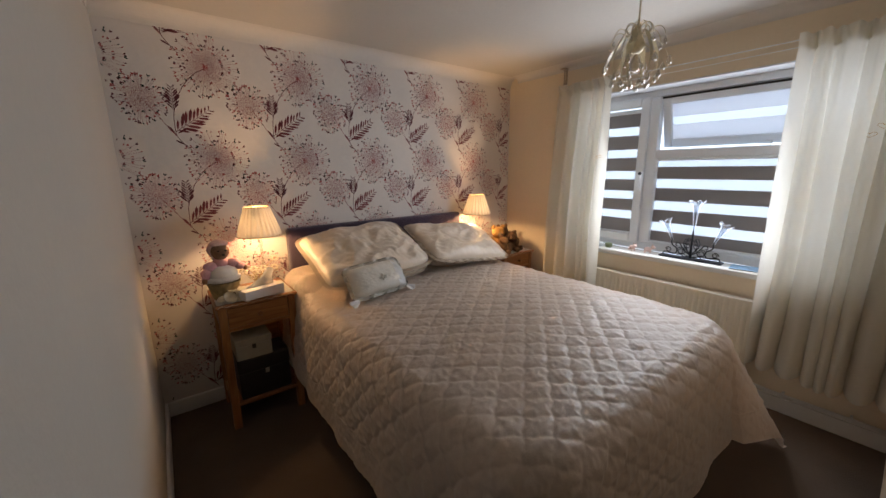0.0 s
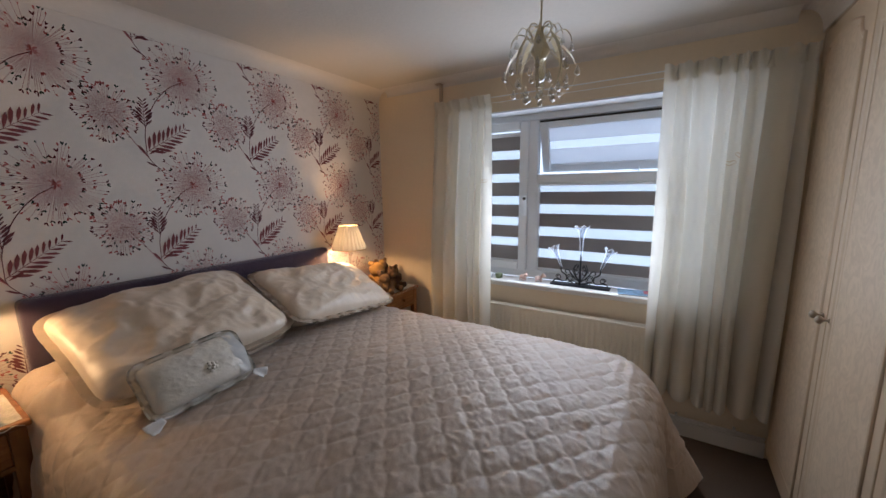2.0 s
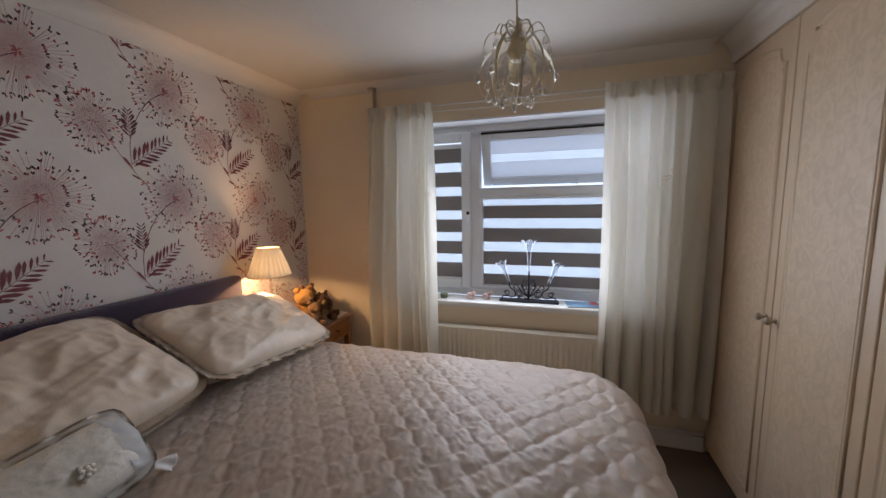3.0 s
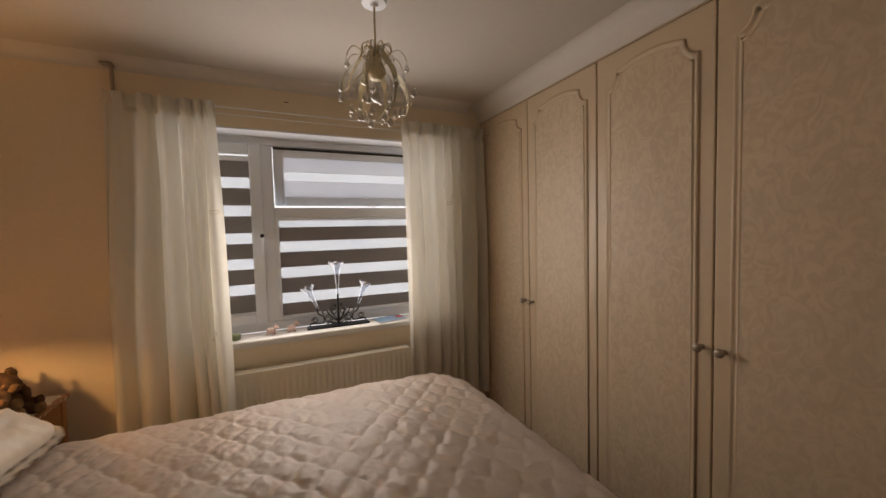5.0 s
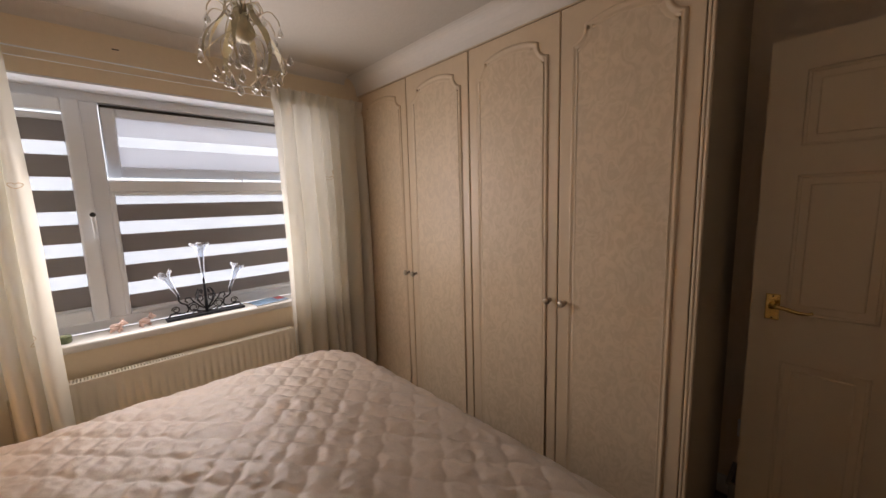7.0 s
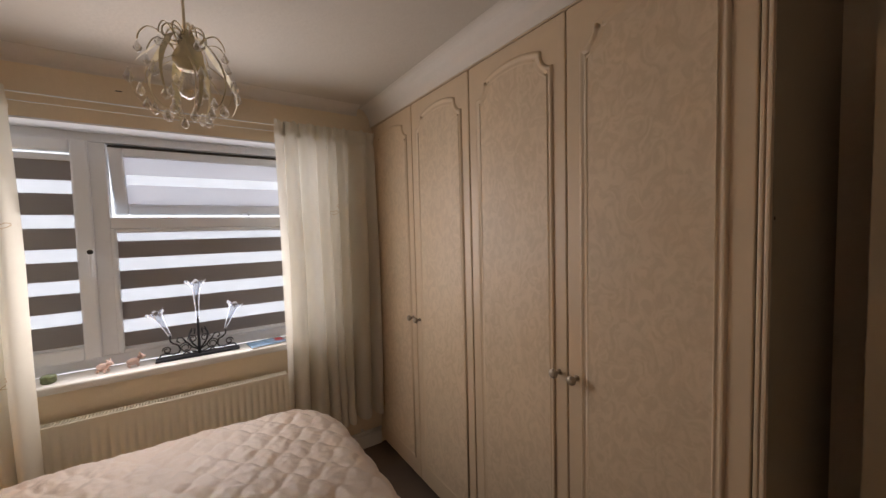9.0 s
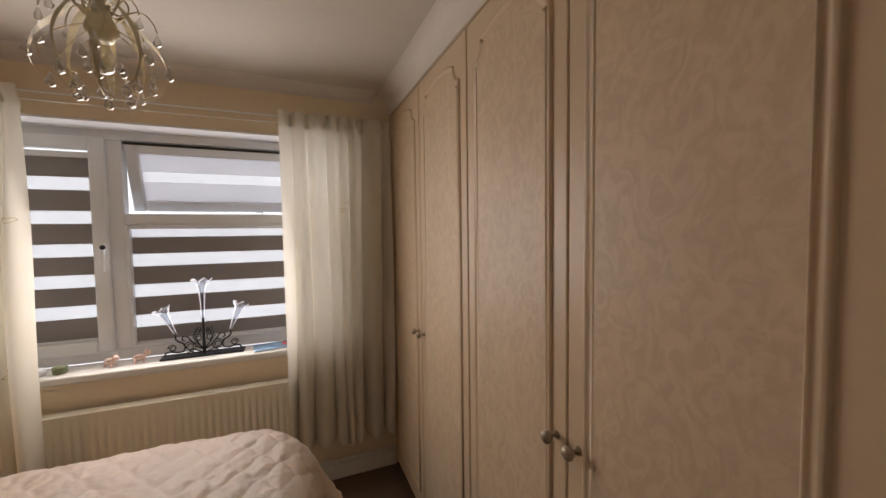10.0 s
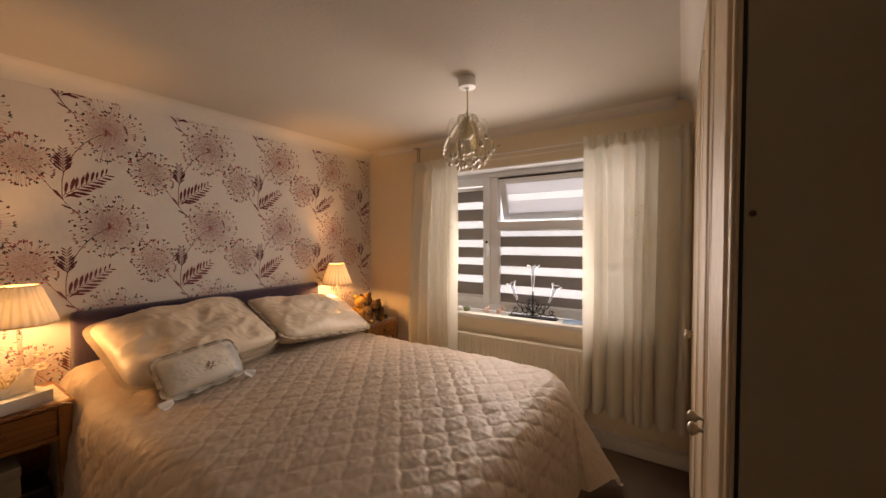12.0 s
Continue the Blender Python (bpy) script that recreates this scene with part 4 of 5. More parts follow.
trumpet(ep, (0, 0.126, 0.125), -22, 0.15, 0.038, 2)
trumpet(ep, (0, -0.126, 0.125), 22, 0.15, 0.038, 3)

M_PINKCER = material("pink_ceramic", (0.74, 0.53, 0.46), 0.3, var=0.2, scale=60)
M_GREENCER = material("green_ceramic", (0.14, 0.17, 0.08), 0.4, var=0.4, scale=80)


def figurine(y, x, turn):
    """A small ceramic pig-like ornament: body, head, ears, legs in one piece."""
    bm = bmesh.new()
    add_ball(bm, (0, 0, 0.022), 0.018, 2, (0.8, 1.25, 0.85))
    add_ball(bm, (0, 0.026, 0.036), 0.012, 2)
    add_ball(bm, (0, 0.038, 0.034), 0.006, 1)
    for s in (1, -1):
        add_ball(bm, (s * 0.008, 0.024, 0.048), 0.005, 1, (0.6, 0.6, 1.3))
        for yy in (-0.014, 0.014):
            add_ball(bm, (s * 0.009, yy, 0.007), 0.007, 1, (0.8, 0.8, 1.1))
    ob = finish(bm, "ornament", M_PINKCER, smooth=True)
    ob.matrix_world = pose(x, y, SILL, 0, 0, turn) @ Matrix.Scale(1.25, 4)
    tagged(ob, "small pink ceramic animal ornament on the sill", "ornament", "ornaments on the sill")


figurine(1.50, 3.06, 150)
figurine(1.385, 3.07, 200)
ob = finish(lathe([(0.024, 0), (0.028, 0.006), (0.027, 0.02), (0.029, 0.026), (0.026, 0.034), (0.012, 0.038)], (3.05, 1.685, SILL), 18), "trinket_box", M_GREENCER, smooth=True)
tagged(ob, "small dark green lidded trinket pot", "pot", "ornaments on the sill")
ob = finish(lathe([(0.022, 0), (0.026, 0.01), (0.024, 0.03), (0.018, 0.034)], (3.05, 1.76, SILL), 18), "trinket_dish", M_UPVC, smooth=True)
tagged(ob, "small white ceramic pot on the sill", "pot", "ornaments on the sill")
M_BLUEPRINT = material("blue_printed_cover", (0.20, 0.34, 0.50), 0.3, var=0.5, scale=25, fine=60)
M_PAGES = material("paper_pages", (0.75, 0.73, 0.68), 0.8)
mag = tagged(empty("magazine", pose(3.07, 0.76, SILL, 0, 0, 8)), "blue glossy booklet lying on the sill", "booklet")
part("pages", box((-0.068, -0.098, 0), (0.068, 0.098, 0.006)), M_PAGES, mag)
part("cover", box((-0.07, -0.1, 0.006), (0.07, 0.1, 0.0075)), M_BLUEPRINT, mag)
part("red_corner", box((-0.02, -0.095, 0.0077), (0.05, -0.05, 0.0082)), material("red_print", (0.55, 0.06, 0.08), 0.3), mag)

# ==== chandelier ====
M_IVORY = material("ivory_enamel_metal", (0.70, 0.61, 0.42), 0.4, 0.2, var=0.12, scale=30)
CX, CY = 2.0, 1.083
ch = tagged(empty("chandelier", pose(CX, CY, CEIL) @ Matrix.Diagonal((1, 1, 0.94, 1))), "ivory metal pendant light hung with glass drops", "pendant light")
part("ceiling_rose", lathe([(0.046, 0.0), (0.048, -0.004), (0.047, -0.048), (0.044, -0.055), (0.016, -0.058), (0.008, -0.066)], (0, 0, 0), 28), M_UPVC, ch)
part("flex", tube([(0, 0, -0.03), (0, 0, -0.12), (0, 0, -0.26)], 0.004, 8), M_IVORY, ch)
part("hub", lathe([(0.006, -0.235), (0.016, -0.25), (0.022, -0.275), (0.034, -0.30), (0.036, -0.315), (0.028, -0.325), (0.022, -0.34)], (0, 0, 0), 20), M_IVORY, ch, smooth=True)
part("bulb", lathe([(0.013, -0.335), (0.013, -0.35), (0.024, -0.385), (0.026, -0.40), (0.018, -0.422), (0.004, -0.43)], (0, 0, 0), 16), M_CRYSTAL, ch, "clear unlit bulb", True)


def ribbon(pts, w0, w1, side, wide=0.0):
    """A flat bent strip of metal, leaf-wide towards its shoulder."""
    bm = bmesh.new()
    rows = []
    s = Vector(side)
    n = len(pts)
    for k, p in enumerate(pts):
        q = k / (n - 1)
        w = w0 + (w1 - w0) * q + wide * math.exp(-((q - 0.42) / 0.17) ** 2)
        rows.append((bm.verts.new(Vector(p) - s * w / 2), bm.verts.new(Vector(p) + s * w / 2)))
    for a, b in zip(rows, rows[1:]):
        bm.faces.new((a[0], a[1], b[1], b[0]))
    return thicken(bm, 0.0015)


def bend(keys, n=5):
    """Rounds a line of (r, z) keys."""
    out = []
    for i in range(len(keys) - 1):
        p0, p1, p2, p3 = (Vector(keys[max(0, min(len(keys) - 1, i + d))]) for d in (-1, 0, 1, 2))
        for j in range(n):
            t = j / n
            out.append(0.5 * ((2 * p1) + (p2 - p0) * t + (2 * p0 - 5 * p1 + 4 * p2 - p3) * t * t + (3 * p1 - p0 - 3 * p2 + p3) * t ** 3))
    out.append(Vector(keys[-1]))
    return out


def drop_mesh(scale):
    return lathe([(0.0012, 0.0), (0.0022, -0.004), (0.006, -0.014), (0.0085, -0.022), (0.0065, -0.029), (0.001, -0.033)], (0, 0, 0), 7)


drop_me = None


def crystal(p, k=1.0):
    global drop_me
    if drop_me is None:
        ob = part("glass_drop", drop_mesh(1), M_CRYSTAL, ch, "faceted clear glass drop")
        drop_me = ob.data
    else:
        ob = new("glass_drop", drop_me)
        ob.parent = ch
        tagged(ob, "faceted clear glass drop")
    ob.location = p
    ob.scale = (0.98 * k, 0.98 * k, 0.86 * k)


for i in range(8):
    a = 2 * math.pi * (i + 0.3) / 8
    ca, sa = math.cos(a), math.sin(a)
    side = (-sa, ca, 0)
    long = i % 2 == 0
    keys = [(0.012, -0.245), (0.028, -0.225), (0.045, -0.24), (0.075, -0.29), (0.118, -0.345), (0.135, -0.41), (0.115, -0.465), (0.075, -0.49), (0.05, -0.475)] if long else \
           [(0.012, -0.26), (0.035, -0.245), (0.065, -0.265), (0.10, -0.325), (0.112, -0.39), (0.092, -0.45), (0.06, -0.455)]
    pts = [(r * ca, r * sa, z) for r, z in bend(keys)]
    part("arm", ribbon(pts, 0.011, 0.004, side, 0.026 if long else 0.012), M_IVORY, ch, smooth=True)
    loop = [(0.008 + 0.024 * (1 - math.cos(t)), -0.235 + 0.026 * math.sin(t)) for t in [k * 0.45 for k in range(13)]]
    bm = tube([(r * ca, r * sa, z) for r, z in loop], 0.0024, 6)
    add_tube(bm, [(r * ca, r * sa, z) for r, z in bend([(0.03, -0.28), (0.06, -0.245), (0.088, -0.238), (0.108, -0.262), (0.114, -0.285)], 4)], 0.0018, 6)
    part("loop", bm, M_IVORY, ch, smooth=True)
    crystal((0.114 * ca, 0.114 * sa, -0.288), 1.25)
    crystal((0.138 * ca, 0.138 * sa, -0.375), 1.5)
    crystal((0.10 * ca, 0.10 * sa, -0.43 - 0.01 * (i % 3)), 1.35)
    if i % 2:
        crystal((0.05 * ca, 0.05 * sa, -0.372 - 0.012 * (i % 3)), 1.3)
    crystal(((0.052 if long else 0.066) * ca, (0.052 if long else 0.066) * sa, (-0.474 if long else -0.458)), 1.4)
# the thin cage that closes the globe under the leaves
for i in range(6):
    a = math.pi * (i + 0.15) / 3
    part("cage_wire", tube([(r * math.cos(a), r * math.sin(a), z) for r, z in bend([(0.02, -0.30), (0.07, -0.335), (0.118, -0.39), (0.112, -0.44), (0.075, -0.478), (0.012, -0.492)], 5)], 0.0013, 5), M_IVORY, ch, smooth=True)

# ==== bedside tables ====


def nightstand(name, w, d, h, label):
    """A pine bedside table: frieze drawer, four square legs, a low shelf, a shaped top. Faces -y."""
    ob = empty(name)
    tagged(ob, label, "bedside table", "pair of bedside tables")
    bm = box((-0.012, -0.014, h - 0.022), (w + 0.012, d, h), 0.007, 3)
    part("tabletop", bm, M_PINEX, ob)
    L = 0.042
    for x in (0.0, w - L):
        for y in (0.0, d - L - 0.004):
            part("leg", box((x, y, 0), (x + L, y + L, h - 0.022), 0.004), M_PINE, ob)
    for x in (0.006, w - 0.026):
        part("side_rail", box((x, L, h - 0.15), (x + 0.02, d - L - 0.004, h - 0.022), 0.002), M_PINE, ob)
        part("shelf_rail", box((x, L, 0.12), (x + 0.02, d - L - 0.004, 0.16), 0.002), M_PINE, ob)
    part("back_panel", box((L, d - 0.022, 0.12), (w - L, d - 0.012, h - 0.022)), M_PINEX, ob)
    part("shelf", box((0.008, 0.008, 0.135), (w - 0.008, d - 0.024, 0.155), 0.003), M_PINEX, ob)
    dr = part("drawer", box((L + 0.002, 0.002, h - 0.145), (w - L - 0.002, 0.022, h - 0.028), 0.006, 3), M_PINEX, ob)
    part("drawer_knob", lathe([(0.007, 0.002), (0.006, -0.010), (0.014, -0.018), (0.013, -0.026), (0.004, -0.029)], (w / 2, 0, h - 0.085), 16, "Y"), M_PINE, dr, "turned pine knob", True)
    part("front_rail", box((L, 0.004, h - 0.165), (w - L, 0.02, h - 0.147)), M_PINEX, ob)
    return ob


NSH = 0.768
stand = nightstand("bedside_table", 0.405, 0.37, NSH, "honey pine bedside table with a drawer and low shelf")
stand.matrix_world = pose(0.315, 2.385, 0)
stand2 = copy_thing(stand, pose(2.555, 2.385, 0) @ Matrix.Diagonal((0.95, 1.0, 0.925, 1)))
tagged(stand2, "honey pine bedside table in the window corner")
NSH2 = NSH * 0.925


def doily(name, x0, x1, y0, y1, z, label):
    """A thin lace-edged runner with a scalloped border that hangs over the front."""
    rnd = random.Random(4)

    def fn(u, v):
        x = x0 + (x1 - x0) * u
        y = y0 + (y1 - y0) * v
        zz = z + 0.0025 + 0.0012 * math.sin(x * 90 + y * 70)
        e = max(0, 0.10 - v)
        sc = 0.5 + 0.5 * math.cos(u * 2 * math.pi * 9)
        if v < 0.1:
            zz -= e * 0.14 * (0.5 + 0.5 * sc)
            y -= e * 0.05
        return Vector((x, y, zz))
    bm = grid_mesh(fn, 72, 30)
    ob = finish(bm, name, material("white_lace", (0.72, 0.68, 0.60), 0.9, var=0.18, scale=70, fine=240, bump=0.4, bump_scale=300), smooth=True)
    return tagged(ob, label, "doily")


doily("lace_doily", 0.315, 0.715, 2.373, 2.68, NSH, "white lace runner on the pine bedside table")
doily("lace_doily", 2.565, 2.93, 2.373, 2.66, NSH2, "white lace runner beneath the soft toys")

# ==== table lamps ====


def pleated_shade(r0, r1, z0, z1):
    bm = bmesh.new()
    n = 168
    rings = []
    for k in range(9):
        t = k / 8
        r = r0 + (r1 - r0) * t
        ring = []
        for i in range(n):
            a = 2 * math.pi * i / n
            rr = r * (1 + 0.045 * math.cos(24 * a)) + 0.002 * math.sin(4 * a + t * 2)
            ring.append(bm.verts.new((rr * math.cos(a), rr * math.sin(a), z0 + (z1 - z0) * t)))
        rings.append(ring)
    for a, b in zip(rings, rings[1:]):
        for i in range(n):
            j = (i + 1) % n
            bm.faces.new((a[i], a[j], b[j], b[i]))
    return bm


def ring_band(r, z, h, t=0.003):
    bm = bmesh.new()
    n = 56
    rings = [[bm.verts.new((q * math.cos(2 * math.pi * i / n), q * math.sin(2 * math.pi * i / n), w)) for i in range(n)] for q, w in ((r, z), (r + t, z), (r + t, z + h), (r, z + h))]
    for k in range(4):
        for i in range(n):
            j = (i + 1) % n
            bm.faces.new((rings[k][i], rings[k][j], rings[(k + 1) % 4][j], rings[(k + 1) % 4][i]))
    return bm


M_TRIM = material("shade_braid", (0.55, 0.42, 0.25), 0.8, var=0.1, scale=60)


def table_lamp(x, y, z, shade_z, watts, label):
    ob = tagged(empty("table_lamp", pose(x, y, z)), label, "table lamp", "pair of table lamps")
    s = shade_z - z
    part("base", lathe([(0.052, 0.0), (0.054, 0.008), (0.045, 0.016), (0.018, 0.026), (0.008, 0.05), (0.012, 0.10), (0.014, 0.14), (0.009, 0.2), (0.007, s - 0.08), (0.010, s - 0.06), (0.009, s - 0.03), (0.008, s - 0.02)], (0, 0, 0), 28), M_CRYSTAL, ob, "slim clear glass base", True)
    part("bulb_holder", lathe([(0.014, s - 0.02), (0.014, s + 0.02), (0.010, s + 0.025)], (0, 0, 0), 16), M_UPVC, ob)
    part("shade", pleated_shade(0.122, 0.066, s, s + 0.168), M_SHADE, ob, "knife-pleated cream shade, lit", True)
    part("shade_trim", ring_band(0.1205, s - 0.004, 0.007), M_TRIM, ob)
    part("shade_trim", ring_band(0.0645, s + 0.163, 0.007), M_TRIM, ob)
    bm = bmesh.new()
    for k in range(3):
        a = k * 2.094
        add_tube(bm, [(0.012 * math.cos(a), 0.012 * math.sin(a), s + 0.02), (0.064 * math.cos(a), 0.064 * math.sin(a), s + 0.163)], 0.0015, 5)
    part("shade_carrier", bm, M_BRASS, ob)
    lamp_light("bulb_light", "POINT", watts, (1.0, 0.60, 0.26), pose(x, y, shade_z + 0.040), radius=0.024)
    return ob


table_lamp(0.598, 2.56, NSH + 0.003, 1.105, 14.0, "lit table lamp with a pleated cream shade by the headboard")
table_lamp(2.405, 2.60, NSH2 + 0.003, 1.085, 17.5, "lit table lamp with a pleated cream shade in the corner")

# ==== on and in the bedside tables ====
M_TISSUE = material("white_card", (0.74, 0.72, 0.69), 0.6, var=0.04, scale=20)
tb = tagged(empty("tissue_box", pose(0.545, 2.435, NSH + 0.005, 0, 0, 18)), "white tissue box with a tissue pulled up", "tissue box")
part("carton", box((-0.115, -0.055, 0), (0.115, 0.055, 0.052), 0.003), M_TISSUE, tb)


def tissue_pt(u, v):
    a = 2 * u - 1
    r = 0.012 + 0.05 * v ** 0.8
    fold = 0.018 * math.sin(a * 5 + 1) * v
    return Vector((a * (0.085 - 0.05 * v) + 0.05 * v, fold + 0.012 * math.sin(v * 4), 0.050 + 0.10 * v * (1 - 0.35 * a * a) + 0.02 * v * a))


part("tissue", thicken(grid_mesh(tissue_pt, 24, 12), 0.001), M_TISSUE, tb, "crumpled white tissue", True)

M_SHELL = material("cream_shell", (0.80, 0.71, 0.53), 0.4, var=0.15, scale=50)
ob = finish(lathe([(0.026, 0), (0.028, 0.006), (0.012, 0.014), (0.007, 0.03), (0.008, 0.045), (0.03, 0.056), (0.046, 0.064), (0.043, 0.064), (0.028, 0.060), (0.004, 0.056)], (0, 0, 0), 24), "pedestal_dish", M_SHELL, smooth=True)
ob.matrix_world = pose(0.425, 2.425, NSH + 0.004)
tagged(ob, "small cream pedestal dish on the lace runner", "dish")
for k, (x, y, s, tilt) in enumerate(((0.375, 2.41, 1.0, 50), (0.345, 2.42, 0.7, 30))):
    bm = bmesh.new()
    rings = add_lathe(bm, [(0.004, 0), (0.022, 0.004), (0.033, 0.016), (0.035, 0.018), (0.031, 0.014), (0.018, 0.007), (0.002, 0.006)], (0, 0, 0), 20, "Z", lambda a, k2: 1 + 0.18 * math.cos(a))
    ob = finish(bm, "shell_dish", M_SHELL, smooth=True)
    ob.matrix_world = pose(x, y, NSH + 0.004 + 0.018 * s, tilt, 0, 30 - 60 * k) @ Matrix.Scale(s, 4)
    tagged(ob, "cream shell-shaped trinket dish leaning on edge", "dish")

# a dried grass and flower spray in a little pot
M_DRY = material("dried_stems", (0.55, 0.40, 0.18), 0.8, var=0.2, scale=40)
M_DRYF = material("dried_petals", (0.82, 0.74, 0.58), 0.8, var=0.2, scale=60)
spray = tagged(empty("dried_flowers", pose(0.555, 2.50, NSH + 0.004)), "spray of dried cream flowers and grasses in a pot", "flowers")
part("pot", lathe([(0.02, 0), (0.026, 0.01), (0.03, 0.035), (0.027, 0.05), (0.024, 0.05), (0.02, 0.02)], (0, 0, 0), 18), M_SHELL, spray, smooth=True)
rnd = random.Random(11)
for i in range(16):
    a, l, out = rnd.uniform(0, 6.28), rnd.uniform(0.13, 0.24), rnd.uniform(0.03, 0.13)
    tip = (out * math.cos(a), out * 0.5 * math.sin(a), l * (0.55 + 0.45 * rnd.random()))
    part("stem", tube([(0, 0, 0.03), (tip[0] * 0.35, tip[1] * 0.35, tip[2] * 0.7), tip], 0.0019, 5), M_DRY, spray)
    if i % 2 == 0:
        bm = bmesh.new()
        for k in range(6):
            b = k * 1.047
            add_ball(bm, (tip[0] + 0.016 * math.cos(b), tip[1] + 0.006 * math.sin(b), tip[2] + 0.011 * math.sin(b)), 0.012, 1, (1.1, 0.4, 0.5))
        part("flower", bm, M_DRYF, spray, smooth=True)

# the doll: one plain shape
M_DOLLBONNET = material("pale_pink_knit", (0.66, 0.46, 0.42), 0.95, var=0.12, scale=60, bump=0.5, bump_scale=260)
M_DOLLHEAD = material("brown_plush", (0.26, 0.14, 0.075), 0.95, var=0.25, scale=90, bump=0.6, bump_scale=300)
M_DOLLPINK = material("pink_knit", (0.66, 0.36, 0.36), 0.95, var=0.12, scale=60, bump=0.5, bump_scale=260)
M_DOLLWHITE = material("white_cotton", (0.68, 0.64, 0.58), 0.9, var=0.06, scale=30, bump=0.2, bump_scale=200)


def plush(name, pieces, label, category, m, group=""):
    """One mesh of soft rounded forms; each piece: centre, radius, squash, slot."""
    bm = bmesh.new()
    mats = []
    for c, r, sq, mt in pieces:
        if mt not in mats:
            mats.append(mt)
        before = len(bm.faces)
        add_ball(bm, c, r, 3, sq)
        bm.faces.ensure_lookup_table()
        for f in bm.faces[before:]:
            f.material_index = mats.index(mt)
    for v in bm.verts:
        v.co += 0.0025 * Vector((noise.noise(v.co * 60), noise.noise(v.co * 60 + Vector((5, 0, 0))), noise.noise(v.co * 60 + Vector((0, 7, 0)))))
    ob = finish(bm, name, mats[0], smooth=True)
    for mt in mats[1:]:
        ob.data.materials.append(mt)
    ob.matrix_world = m
    return tagged(ob, label, category, group)


basket = tagged(empty("basket", pose(0.375, 2.50, NSH + 0.005)), "small striped wicker basket under the doll", "basket")
M_WICKER = material("striped_wicker", (0.30, 0.22, 0.09), 0.8, var=0.3, scale=40, bump=0.6, bump_scale=120)
part("weave", lathe([(0.055, 0), (0.062, 0.01), (0.072, 0.05), (0.078, 0.085), (0.080, 0.095), (0.074, 0.095), (0.068, 0.08), (0.05, 0.02)], (0, 0, 0), 40, "Z", lambda a, k: 1 + 0.02 * math.cos(24 * a)), M_WICKER, basket, smooth=True)
part("rim", lathe([(0.074, 0.09), (0.084, 0.09), (0.084, 0.1), (0.074, 0.1)], (0, 0, 0), 40), M_WICKER, basket)
plush("doll", [
    ((0, 0, -0.012), 0.088, (1.05, 0.85, 0.30), M_DOLLWHITE), ((0, 0, 0.014), 0.078, (1.0, 0.85, 0.72), M_DOLLWHITE),
    ((0, 0, 0.078), 0.040, (1.0, 0.85, 1.0), M_DOLLPINK),
    ((-0.056, -0.012, 0.062), 0.030, (1.2, 0.8, 1.0), M_DOLLPINK), ((0.056, -0.012, 0.070), 0.030, (1.2, 0.8, 0.9), M_DOLLPINK),
    ((-0.080, -0.02, 0.028), 0.026, (1, 0.8, 1.3), M_DOLLPINK), ((0.088, -0.02, 0.050), 0.024, (1.2, 0.8, 0.9), M_DOLLPINK),
    ((-0.092, -0.026, -0.008), 0.014, (1, 1, 1.2), M_DOLLHEAD), ((0.112, -0.026, 0.034), 0.013, (1, 1, 1.2), M_DOLLHEAD),
    ((0, -0.016, 0.142), 0.045, (1.0, 0.95, 1.0), M_DOLLHEAD), ((0.002, -0.055, 0.130), 0.018, (1.1, 1, 0.8), M_DOLLHEAD),
    ((0.002, -0.073, 0.133), 0.006, (1.3, 0.8, 0.8), M_DARK), ((-0.017, -0.054, 0.152), 0.005, (1, 0.7, 1), M_DARK), ((0.019, -0.054, 0.152), 0.005, (1, 0.7, 1), M_DARK),
    ((0, 0.022, 0.150), 0.056, (1.0, 0.7, 1.0), M_DOLLBONNET), ((0, -0.004, 0.183), 0.040, (1.1, 0.9, 0.4), M_DOLLBONNET)],
    "soft brown doll in a pink top and white skirt", "doll", pose(0.372, 2.48, NSH + 0.140, 0, 0, 6))

# the white box and the dark case kept on the low shelf
wb = tagged(empty("storage_box", pose(0.47, 2.46, 0.41)), "white lidded box with a dark clasp", "box")
# white card darkened: the dimness under the tabletop is in its colour
M_BOXCARD = material("shaded_card", (0.32, 0.28, 0.21), 0.7, var=0.08)
part("body", box((-0.095, -0.06, 0), (0.095, 0.14, 0.085), 0.003), M_BOXCARD, wb)
part("lid", box((-0.098, -0.063, 0.085), (0.098, 0.143, 0.125), 0.004), M_BOXCARD, wb)
part("clasp", box((-0.01, -0.067, 0.06), (0.01, -0.062, 0.088), 0.002), M_DARK, wb, "small dark clasp")
bc = tagged(empty("jewellery_case", pose(0.515, 2.47, 0.1555)), "black case with a small clasp on the low shelf", "case")
M_CASE = material("black_leather", (0.018, 0.015, 0.014), 0.45, var=0.2, scale=60, bump=0.3, bump_scale=200)
part("body", box((-0.14, -0.06, 0), (0.14, 0.14, 0.16), 0.006), M_CASE, bc)
part("lid", box((-0.143, -0.063, 0.16), (0.143, 0.143, 0.254), 0.01, 3), M_CASE, bc)
part("clasp", box((0.0, -0.067, 0.135), (0.022, -0.061, 0.165), 0.002), M_KNOB, bc, "silver clasp")

# soft toys in the window corner
M_BEARY = material("golden_plush", (0.36, 0.19, 0.045), 0.95, var=0.2, scale=70, bump=0.6, bump_scale=300)
M_BEARB = material("brown_bear_plush", (0.11, 0.055, 0.025), 0.95, var=0.25, scale=70, bump=0.6, bump_scale=300)
M_BEARL = material("tan_bear_plush", (0.20, 0.11, 0.05), 0.95, var=0.2, scale=70, bump=0.6, bump_scale=300)


